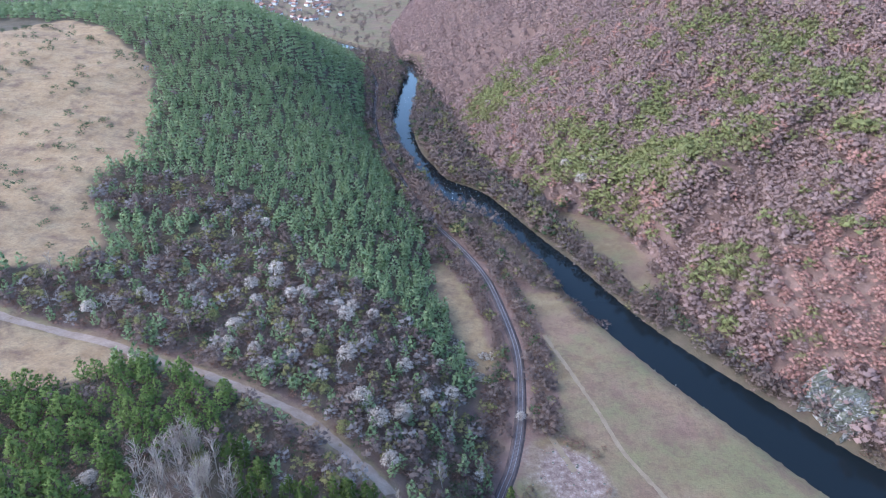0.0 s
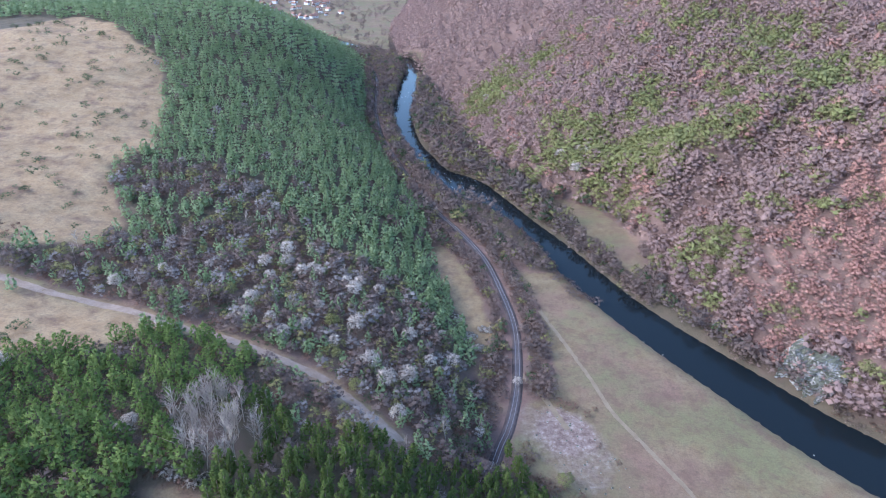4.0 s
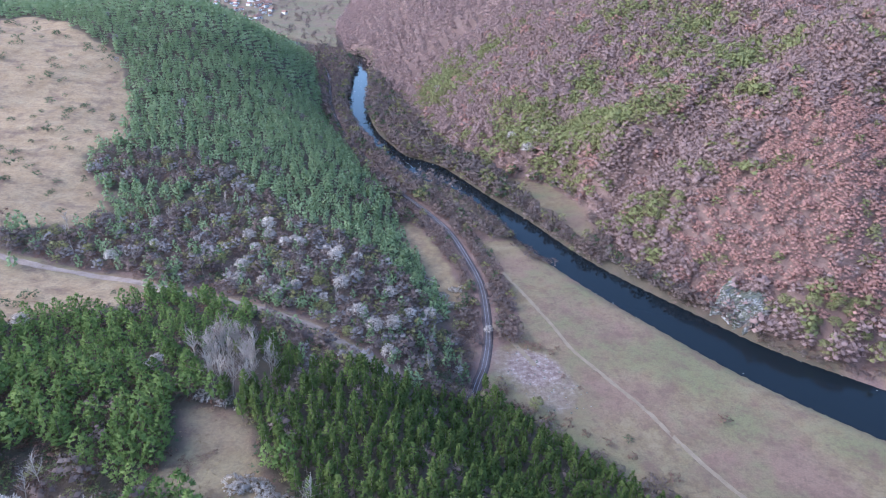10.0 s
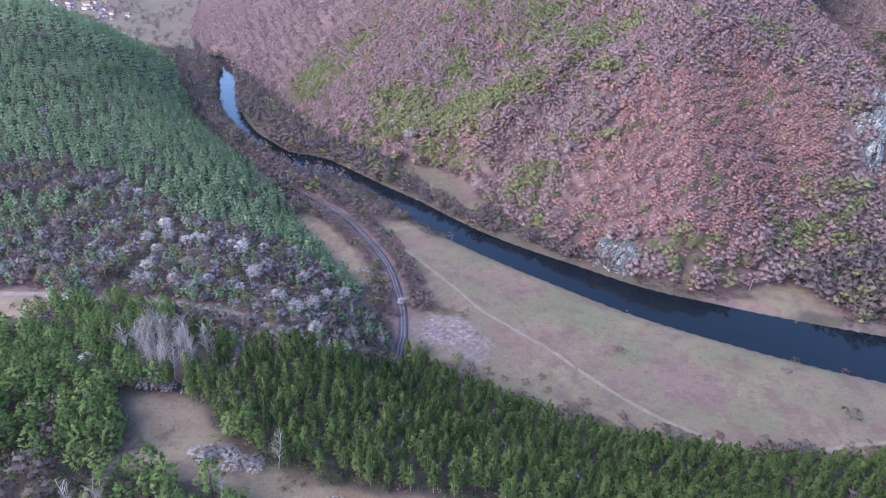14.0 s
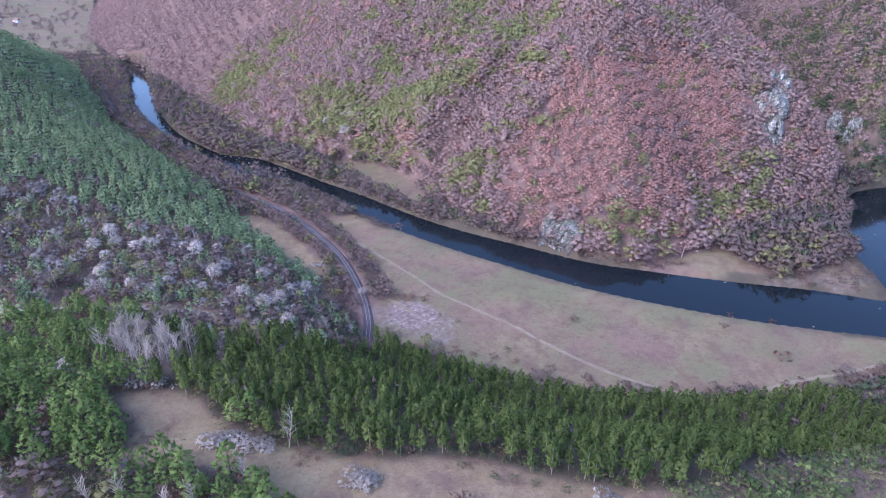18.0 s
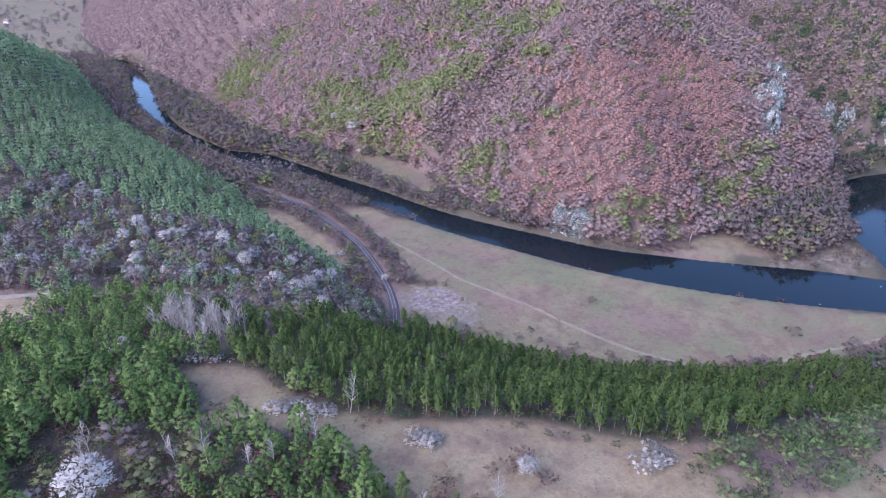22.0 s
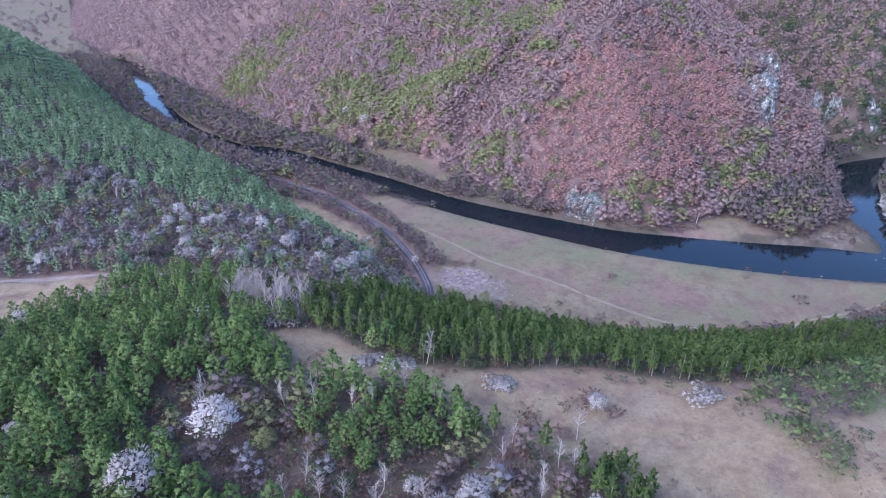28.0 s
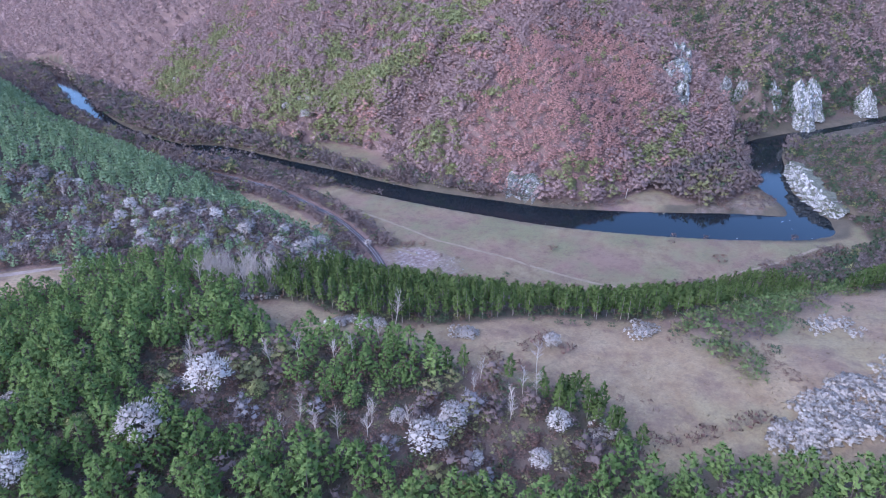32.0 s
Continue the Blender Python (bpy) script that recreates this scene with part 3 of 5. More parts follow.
def clump_cores(mids, sizes, seed):
    """The dense inside of each clump: a rough rounded lump with soft normals."""
    r = np.random.RandomState(seed + 500)
    verts, faces, soft = [], [], []
    for k, (mid, size) in enumerate(zip(mids, sizes)):
        a = r.uniform(0, 1.57)
        c, s = math.cos(a), math.sin(a)
        corners = np.array([(c, s, 0), (-s, c, 0), (-c, -s, 0), (s, -c, 0), (0, 0, 0.95), (0, 0, -0.6)]) * r.uniform(0.75, 1.1, (6, 1))
        verts.append(mid + corners * size)
        out = verts[-1] - mid * np.array([0.6, 0.6, 0.8]) + np.array([0, 0, 0.12])
        soft.append(out / np.linalg.norm(out, axis=1)[:, None])
        faces.append(np.array([(0, 1, 4), (1, 2, 4), (2, 3, 4), (3, 0, 4), (1, 0, 5), (2, 1, 5), (3, 2, 5), (0, 3, 5)]) + k * 6)
    return np.vstack(verts), np.vstack(faces), np.vstack(soft)


def crown_of(*pieces):
    """Several pieces with soft normals as one."""
    n = np.cumsum([0] + [len(p[0]) for p in pieces])
    return np.vstack([p[0] for p in pieces]), np.vstack([p[1] + k for p, k in zip(pieces, n)]), np.vstack([p[2] for p in pieces])


def stick(a, b, ra, rb, sides=4):
    """A tapered limb from a to b."""
    a, b = np.array(a, float), np.array(b, float)
    way = (b - a) / np.linalg.norm(b - a)
    u = np.cross(way, (0.31, 0.94, 0.11))
    u /= np.linalg.norm(u)
    w = np.cross(way, u)
    ang = np.arange(sides) * 2 * np.pi / sides
    ring = np.cos(ang)[:, None] * u + np.sin(ang)[:, None] * w
    v = np.vstack([a + ring * ra, b + ring * rb])
    i = np.arange(sides)
    j = (i + 1) % sides
    return v, np.vstack([np.stack([i, j, j + sides], 1), np.stack([i, j + sides, i + sides], 1)])


def merged(pieces):
    verts, faces, n = [], [], 0
    for v, f in pieces:
        verts.append(v), faces.append(f + n)
        n += len(v)
    return np.vstack(verts), np.vstack(faces)


def pine_shape(seed, whorls, arms, blades, blade, foot=0.34, spread_out=0.2, lump=0.055, peak=1.5):
    """A pine one metre high: its trunk, and a rounded crown of whorls whose rising arms end in dense tufts of needles."""
    r = np.random.RandomState(seed)
    lean = r.normal(0, 0.02, 2)
    trunk = merged([stick((0, 0, -0.03), (lean[0] * 0.5, lean[1] * 0.5, 0.5), 0.014, 0.010), stick((lean[0] * 0.5, lean[1] * 0.5, 0.5), (lean[0], lean[1], 0.95), 0.010, 0.003)])
    base, way, middle, mids, sizes = [], [], [], [], []
    for k in range(whorls):
        f = k / (whorls - 1)
        z = foot + (0.90 - foot) * f
        reach = spread_out * (1 - f ** peak) * (0.7 + 0.3 * min(1, f * 4)) + 0.012
        n = max(2, round(arms * (1 - 0.5 * f)))
        for a in np.arange(n) * 6.283 / n + r.uniform(0, 6.28):
            own = reach * r.uniform(0.55, 1.2)
            out = np.array([math.cos(a), math.sin(a), 0.0])
            tip = out * own + np.array([lean[0] * z, lean[1] * z, z + own * 0.25 + r.normal(0, 0.018)])
            size = lump * r.uniform(0.7, 1.3) * (1.1 - 0.4 * f)
            mids.append(tip * np.array([0.8, 0.8, 1.0])), sizes.append(size)
            for _ in range(blades):
                v = r.normal(size=3) + out * 0.7 + np.array([0, 0, 0.5])
                v /= np.linalg.norm(v)
                base.append(mids[-1] + v * size * 0.7), way.append(v + np.array([0, 0, 0.45])), middle.append(np.array([lean[0] * z, lean[1] * z, z - 0.10]))
    mids.append(np.array([lean[0], lean[1], 0.92])), sizes.append(lump * 0.7)
    for _ in range(4):
        base.append(np.array([lean[0], lean[1], 0.93]) + r.normal(0, 0.012, 3)), way.append(np.array([0, 0, 1.0]) + r.normal(0, 0.4, 3)), middle.append(np.array([0, 0, 0.8]))
    size = blade * r.uniform(0.7, 1.4, len(base))
    return trunk, crown_of(clump_cores(np.array(mids), np.array(sizes), seed), sprays(np.array(base), np.array(way), size, size * 0.6, seed, np.array(middle)))


def broad_shape(seed, count, blade, narrow=0.4, low=0.26, wide=0.36, clumps=9, limbs=5, stem=0.016, size=0.17, dense=0.0):
    """A broad-leaved tree or shrub one metre high: trunk with limbs, and a crown of fine sprays gathered in uneven clumps."""
    r = np.random.RandomState(seed)
    wood = [stick((0, 0, -0.03), (r.normal(0, 0.02), r.normal(0, 0.02), low + 0.12), stem, stem * 0.7)]
    for k in range(limbs):
        a, up = k * 6.283 / limbs + r.uniform(-0.5, 0.5), r.uniform(0.55, 0.85)
        tip = np.array([math.cos(a) * wide * r.uniform(0.35, 0.7), math.sin(a) * wide * r.uniform(0.35, 0.7), up])
        wood.append(stick((0, 0, low * r.uniform(0.7, 1.2)), tip, stem * 0.55, stem * 0.12, 3))
    mids, sizes = [], []
    deep = (0.96 - low) * 0.5
    for k in range(clumps):
        a, f = k * 2.4 + r.uniform(-0.35, 0.35), (k + 0.5) / clumps
        up = -0.55 + 1.5 * f
        ring = math.sqrt(max(0.04, 1 - min(0.98, up * up))) * r.uniform(0.75, 1.05)
        out = (wide - size * 0.55) * ring
        mids.append(np.array([math.cos(a) * out, math.sin(a) * out, low + deep * (1 + 0.82 * up * r.uniform(0.9, 1.05)) - size * 0.3]))
        sizes.append(size * r.uniform(0.75, 1.25))
    pick = r.randint(clumps, size=count)
    v = r.normal(size=(count, 3))
    v /= np.linalg.norm(v, axis=1)[:, None]
    v[:, 2] = np.abs(v[:, 2]) * 0.95 - 0.22
    mids, sizes = np.array(mids), np.array(sizes)
    base = mids[pick] + v * sizes[pick][:, None] * r.uniform(0.35, 1.0, (count, 1)) ** 0.6
    way = v + np.array([0, 0, 0.5]) + r.normal(0, 0.45, (count, 3))
    long = blade * r.uniform(0.7, 1.4, count)
    middle = mids[pick] * np.array([0.6, 0.6, 0.8])
    crown = sprays(base, way, long, long * narrow, seed, middle)
    return merged(wood), crown_of(clump_cores(mids, sizes * dense, seed), crown) if dense else crown


def birch_shape(seed):
    """A bare birch one metre high: a pale slender stem, rising limbs and fine twigs."""
    r = np.random.RandomState(seed)
    bend = r.normal(0, 0.07, 2)
    stems = [stick((0, 0, -0.03), (bend[0], bend[1], 0.55), 0.010, 0.007, 5), stick((bend[0], bend[1], 0.55), (bend[0] * 1.6, bend[1] * 1.6, 1.0), 0.007, 0.002, 4)]
    twigs = []
    for k in range(20):
        z = r.uniform(0.28, 0.9)
        a, long = r.uniform(0, 6.28), r.uniform(0.14, 0.32) * (1.25 - z * 0.6)
        root = np.array([bend[0] * z * 1.6, bend[1] * z * 1.6, z])
        tip = root + np.array([math.cos(a) * 0.6, math.sin(a) * 0.6, 0.85]) * long
        stems.append(stick(root, tip, 0.0065, 0.0022, 3))
        for _ in range(4):
            q = root + (tip - root) * r.uniform(0.3, 1)
            twigs.append(stick(q, q + np.array([*r.normal(0, 0.6, 2), 0.6]) * long * 0.5, 0.0034, 0.0012, 3))
    return merged(stems), merged(twigs)


def planted(shapes, places, name, mat, label, category, which=1):
    """One object with a crown (or trunk) of the given shapes at each place (x, y, high, turn, kind)."""
    if not len(places):
        return
    verts, faces, soft, tone, n = [], [], [], [], 0
    z = height(places[:, 0], places[:, 1])
    for i, shape in enumerate(shapes):
        v, f, *bend = shape[which]
        mine = places[:, 4].astype(int) % len(shapes) == i
        P, Z = places[mine], z[mine]
        if not len(P):
            continue
        c, s, h = np.cos(P[:, 3])[:, None], np.sin(P[:, 3])[:, None], P[:, 2][:, None]
        wide = h * (0.85 + 0.3 * ((P[:, 3] * 7.3) % 1))[:, None]
        out = np.stack([(v[:, 0] * c - v[:, 1] * s) * wide + P[:, :1], (v[:, 0] * s + v[:, 1] * c) * wide + P[:, 1:2], v[:, 2] * h + Z[:, None]], 2)
        verts.append(out.reshape(-1, 3))
        if bend:
            q = bend[0]
            soft.append(np.stack([q[:, 0] * c - q[:, 1] * s, q[:, 0] * s + q[:, 1] * c, np.broadcast_to(q[:, 2], (len(P), len(q)))], 2).reshape(-1, 3))
        tone.append(np.repeat((P[:, 3] * 13.7 + P[:, 4] * 0.618) % 1, len(v)))
        faces.append((f[None] + (np.arange(len(P)) * len(v))[:, None, None] + n).reshape(-1, 3))
        n += len(P) * len(v)
    me = mesh_of(name, np.vstack(verts), np.vstack(faces), mat, False, np.vstack(soft) if soft else None)
    me.attributes.new("tone", "FLOAT", "POINT").data.foreach_set("value", np.concatenate(tone).astype(np.float32))
    tagged(new(name, me), label, category, kind="stuff")


def single_trees(shapes, places, name, parts, mats, label, category, group):
    """Trees as things of their own, each with its parts, from a few shapes."""
    firsts = {}
    for (x, y, h, turn, k), z in zip(places, height(places[:, 0], places[:, 1])):
        i = int(k) % len(shapes)
        where = Matrix.LocRotScale((x, y, float(z)), Euler((0, 0, turn)), None)
        key = (i, int(round(h)))
        if key in firsts:
            copy_thing(firsts[key], where)
            continue
        top = tagged(new(name), label, category, group)
        top.empty_display_size = 0.5
        top.matrix_basis = where
        for piece, shape, mat in zip(parts, shapes[i], mats):
            part(piece, mesh_of(piece, shape[0] * round(h), shape[1], mat, False, shape[2] if len(shape) > 2 else None), top)
        firsts[key] = top


def scatter(lo, hi, step, seed):
    """Jittered places over a rectangle, with their cover."""
    r = np.random.RandomState(seed)
    X, Y = (a.ravel() for a in np.meshgrid(np.arange(lo[0], hi[0], step), np.arange(lo[1], hi[1], step)))
    X, Y = X + r.uniform(-0.45, 0.45, len(X)) * step, Y + r.uniform(-0.45, 0.45, len(X)) * step
    return X, Y, cover(X, Y), r


def trees_at(X, Y, low, high, r):
    n = len(X)
    return np.stack([X, Y, r.uniform(low, high, n), r.uniform(0, 6.28, n), r.randint(0, 1000, n)], 1)


PINES = [pine_shape(s, 6, 7, 8, 0.06, 0.20, 0.29, 0.06, 2.0) for s in (1, 2, 3, 4)]
PINES_BELT = [pine_shape(s, 8, 5, 6, 0.06, 0.30, 0.15, 0.045, 1.8) for s in (31, 32, 33)]
PINES_MID = [pine_shape(s, 4, 5, 6, 0.115, 0.14, 0.30, 0.085, 1.9) for s in (5, 6, 7)]
PINES_FAR = [pine_shape(s, 3, 4, 3, 0.14, 0.2, 0.26, 0.13, 1.9) for s in (8, 9, 10)]
BROADS = [broad_shape(s, 1300, 0.05, 0.45, low=0.16, clumps=22, size=0.15, wide=0.42, dense=0.4) for s in (11, 12, 13)]
BROADS_MID = [broad_shape(s, 84, 0.14, 0.3, low=0.0, wide=0.40, clumps=6, size=0.21, dense=0.6) for s in (24, 25, 26, 27)]
BROADS_FAR = [broad_shape(s, 60, 0.16, 0.3, low=0.0, wide=0.42, clumps=5, size=0.22, dense=0.62) for s in (14, 15, 16, 17)]
DOMES = [broad_shape(s, 150, 0.10, 0.36, low=0.0, wide=0.44, clumps=9, size=0.19, dense=0.62) for s in (34, 35, 36, 37, 38)]
LOW_BUSHES = [broad_shape(s, 44, 0.2, 0.35, 0.02, 0.75, 4, 3, 0.02, 0.3, dense=0.5) for s in (39, 40)]
BUSHES = [broad_shape(s, 110, 0.16, 0.3, 0.02, 0.7, 6, 5, 0.02, 0.28, dense=0.5) for s in (18, 19, 20)]
THORNS = [broad_shape(s, 380, 0.15, 0.4, 0.05, 1.2, 14, 8, 0.022, 0.22, dense=0.55) for s in (28, 29)]
BIRCHES = [birch_shape(s) for s in (21, 22, 23)]


def keep_clear(places, *lists, gap=3.0):
    """The places that stand free of those in the lists."""
    taken = np.array([(q[0], q[1]) for one in lists for q in one])
    far = np.min(np.hypot(places[:, :1] - taken[:, 0], places[:, 1:2] - taken[:, 1]), 1) > gap
    return places[far]


CRAG_FEET = [(140, 168), (144, 164), (136, 173), (134, 178), (150, 162), (332, 185), (338, 183), (336, 192), (342, 198), (344, 204), (340, 206), (345, 212), (362, 208), (368, 206), (147, 177), (143, 183), (140, 176), (146, 170), (152, 166), (139, 186), (150, 170), (157, 172), (360, 199), (355, 195), (363, 213), (360, 205), (346, 196), (344, 189), (350, 190), (366, 207), (370, 214), (364, 214), (376, 205), (358, 194), (462, 143), (455, 150), (468, 138), (474, 140), (486, 142), (496, 148), (480, 152), (446, 165), (440, 172), (440, 184), (436, 190), (442, 206), (290, 30), (296, 44), (312, 66), (335, 84)]

# trees that stand apart, one by one
BLOSSOM_TREES = [(-93, 36, 13), (-111, 27, 13), (-61, -12, 11), (-52, -9, 9), (-33, -25, 7), (-7, 2, 6), (-135, 27, 10), (-55, -21, 5), (-44, -30, 6),
                 (-61, 0, 5), (-133, 58, 5), (-131, 191, 7), (-75, 212, 6), (-62, 219, 7), (-58, 222, 7), (-42, 216, 6), (-36, 216, 7), (-27, 213, 7),
                 (-50, 190, 6), (-66, 176, 6), (-52, 174, 6), (-40, 166, 6), (-29, 156, 6), (-19, 148, 9), (-12, 154, 9), (-14, 129, 7)]
BLOSSOM_TREES += [(14, 142, 5), (-118, 206, 6), (-101, 213, 5), (-84, 102, 5), (1, 196, 5), (-88, 280, 7), (-62, 243, 6), (-58, 240, 6), (-135, 128, 7),
                  (96, 380, 12), (88, 400, 9), (105, 390, 9), (100, 396, 8), (141, 369, 8), (61, 456, 8), (47, 577, 8), (182, 388, 8), (32, 174, 5)]
for x, y, h in zip(np.random.RandomState(55).uniform(-80, 8, 80), np.random.RandomState(56).uniform(148, 236, 80), np.random.RandomState(57).choice((7, 8, 9), 80)):
    if inside(np.array([x]), np.array([y]), MIXED)[0] and edge_gap(np.array([x]), np.array([y]), LANE)[0] > 7 and len(BLOSSOM_TREES) < 58:
        BLOSSOM_TREES.append((x, y, h))
YELLOW_TREES = [(-84, 28, 6), (-85, 45, 5), (-122, 36, 7), (-42, 33, 4), (-86, 193, 7), (-110, 186, 6), (-43, 179, 7), (-74, 188, 6), (-29, 140, 6), (-26, 153, 5),
                (-62, 113, 6), (42, 123, 7), (190, 376, 14), (196, 379, 12), (176, 373, 12), (189, 252, 9), (180, 158, 6), (186, 155, 7), (192, 152, 7), (197, 148, 6), (202, 143, 6), (188, 162, 6), (194, 158, 7), (200, 152, 6), (184, 150, 5), (206, 147, 6), (261, 162, 9), (268, 165, 8), (275, 160, 9), (283, 164, 9), (290, 160, 9), (296, 152, 8), (272, 155, 7), (286, 155, 8), (144, 257, 9), (150, 260, 9), (157, 258, 10), (139, 250, 9), (133, 252, 8), (148, 251, 9), (143, 285, 12), (147, 272, 11), (182, 166, 9),
                (191, 162, 9), (198, 160, 8), (178, 148, 6), (172, 172, 8), (71, 409, 10), (111, 361, 11), (140, 346, 11), (-38, 158, 5)]
BIRCH_TREES = [(-93, 51, 11), (-76, 39, 10), (-70, 35, 10), (-70, -1, 9), (-62, 30, 9), (-53, -9, 8), (-29, -9, 8), (-27, -12, 9), (-34, 43, 13), (-46, 33, 9),
               (-57, 29, 9), (-95, 48, 10), (-79, 7, 9), (-85, 11, 9), (-39, -15, 8), (-33, 3, 8), (-36, -12, 8), (-19, -4, 10), (-80, 14, 9), (-75, 4, 9), (-66, 4, 8)]
rng = np.random.RandomState(51)


def with_turn(spots, jitter=0.0):
    p = np.array(spots, float)
    n = len(p)
    return np.column_stack([p[:, :2] + rng.normal(0, jitter + 1e-9, (n, 2)), p[:, 2], rng.uniform(0, 6.28, n), rng.randint(0, 1000, n)])


stand = [(x, y, rng.randint(11, 15)) for x, y in zip(rng.uniform(-78, -46, 170), rng.uniform(84, 122, 170)) if inside(np.array([x]), np.array([y]), BIRCH_STAND)[0]][:46]
single_trees(BROADS, with_turn(BLOSSOM_TREES), "blossom_tree", ("trunk", "crown"), (BARK, BLOSSOM), "small wild cherry tree in full white blossom", "tree", "blossoming trees in the valley")
single_trees(BROADS, with_turn(YELLOW_TREES), "budding_tree", ("trunk", "crown"), (BARK, BUDDING), "tree with fresh bright yellow-green spring leaves", "tree", "budding trees in the valley")
single_trees(BIRCHES, with_turn(BIRCH_TREES + stand), "birch_tree", ("trunk", "crown"), (PALE_BARK, TWIGS), "bare slender birch with pale stem and fine twigs", "tree", "bare birches on the plateau")
SET_TREES = (BLOSSOM_TREES, YELLOW_TREES, BIRCH_TREES, CRAG_FEET)

# blackthorn thickets in bloom, bush by bush
THICKETS = [(-47, 50, 5, 7), (-42, 45, 4, 5), (-23, 23, 5, 7), (23, -8, 6, 7), (72, -42, 9, 9), (-25, -31, 4, 6), (17, 200, 4, 6), (12, 208, 4, 4), (9, 222, 3, 4),
            (-101, 165, 3, 4), (-63, 200, 4, 5), (-86, 101, 2, 2), (-62, 84, 5, 5), (22, 214, 3, 4)]
thorns = [(cx + rng.normal(0, s * 0.5), cy + rng.normal(0, s * 0.35), rng.choice((1, 2, 2))) for cx, cy, s, n in THICKETS for _ in range(2 * n)]
SLOE_FIELD = [(2, -58), (10, -54), (28, -55), (48, -58), (62, -60), (60, -70), (27, -72), (16, -67), (6, -64)]
thorns += [(x, y, h) for x, y, h in zip(rng.uniform(0, 64, 420), rng.uniform(-73, -53, 420), rng.choice((1, 2, 2, 2), 420)) if inside(np.array([x]), np.array([y]), SLOE_FIELD)[0]]
thorns = with_turn(thorns)
planted(THORNS, thorns[290:], "blackthorn_thicket", BLOSSOM, "thicket of low blackthorn in white blossom", "bushes")
single_trees(THORNS, thorns[:290], "blackthorn_bush", ("stem", "crown"), (BARK, BLOSSOM), "low blackthorn bush covered in white blossom", "bush", "blackthorn bushes in bloom")

# shrubs on the pasture, the clearing and the meadow
GREEN_BUSHES = [(6, 11, 2), (19, 1, 2), (28, -15, 3), (28, -22, 2), (32, -28, 3), (33, -39, 2), (40, -39, 3), (41, -18, 3), (42, -28, 2), (64, -36, 3), (89, -39, 3),
                (72, 104, 3), (-207, 263, 3), (-212, 265, 2), (-233, 409, 3), (-212, 363, 4), (-207, 369, 4), (-200, 305, 3), (-182, 252, 3), (-165, 257, 3)]
GREEN_BUSHES += [(-147, 153, 4), (-150, 146, 4), (-145, 156, 3), (-119, 160, 2), (-146, 146, 3), (-169, 235, 3), (-201, 282, 2), (-217, 339, 2), (-193, 307, 3), (-178, 316, 3), (10, 9, 2), (14, 6, 2), (1, 18, 2)]
spots = [(x, y) for x, y in zip(rng.uniform(-340, -150, 700), rng.uniform(215, 545, 700)) if inside(np.array([x]), np.array([y]), PASTURE)[0]]
GREEN_BUSHES += [(x, y, rng.choice((2, 3, 3, 4, 5))) for x, y in spots[:230]]
BROWN_BUSHES = [(5, -50, 4), (1, -49, 3), (8, -52, 4), (-5, -46, 4), (-9, -45, 3), (-18, -41, 4), (-14, -43, 3), (-17, -24, 3), (-10, -25, 2), (-33, -2, 3), (-28, 2, 3), (-5, 7, 4), (-10, 5, 4), (-14, 6, 3), (-5, -2, 4), (-22, -2, 4), (-26, 6, 4), (-24, -14, 3),
                (-33, 11, 2), (112, 110, 4), (166, 30, 3), (134, 118, 1), (61, 161, 2), (48, 163, 4), (52, 161, 4), (57, 157, 3), (58, 141, 2), (63, 133, 2), (171, 75, 3)]
BROWN_BUSHES += [(172, 46, 6), (182, 81, 3), (199, 70, 3), (233, 36, 4), (-197, 226, 4), (-189, 226, 4), (-190, 220, 3), (-203, 228, 4), (40, 121, 3), (46, 117, 4), (52, 113, 4),
                 (57, 108, 3), (36, 124, 3), (40, 180, 3), (38, 172, 3), (33, 126, 3), (64, 103, 3), (70, 95, 3), (80, 84, 4), (90, 73, 4), (102, 63, 3), (118, 54, 3)]
single_trees(BUSHES, with_turn(GREEN_BUSHES), "green_bush", ("stem", "crown"), (BARK, JUNIPER), "rounded dark green bush on dry grass", "bush", "bushes on the grassland")
single_trees(BUSHES, with_turn(BROWN_BUSHES), "brown_bush", ("stem", "crown"), (BARK, SHRUB), "bare red-brown bush on dry grass", "bush", "bare bushes on the grassland")

# pines
def in_belt(X, Y):
    """The stand between the clearing and the meadow."""
    return (Y > 62 - 0.25 * (X + 60)) & (X > -62) | (X > -40) & (Y > -40) & ~inside(X, Y, YOUNG_PINES)


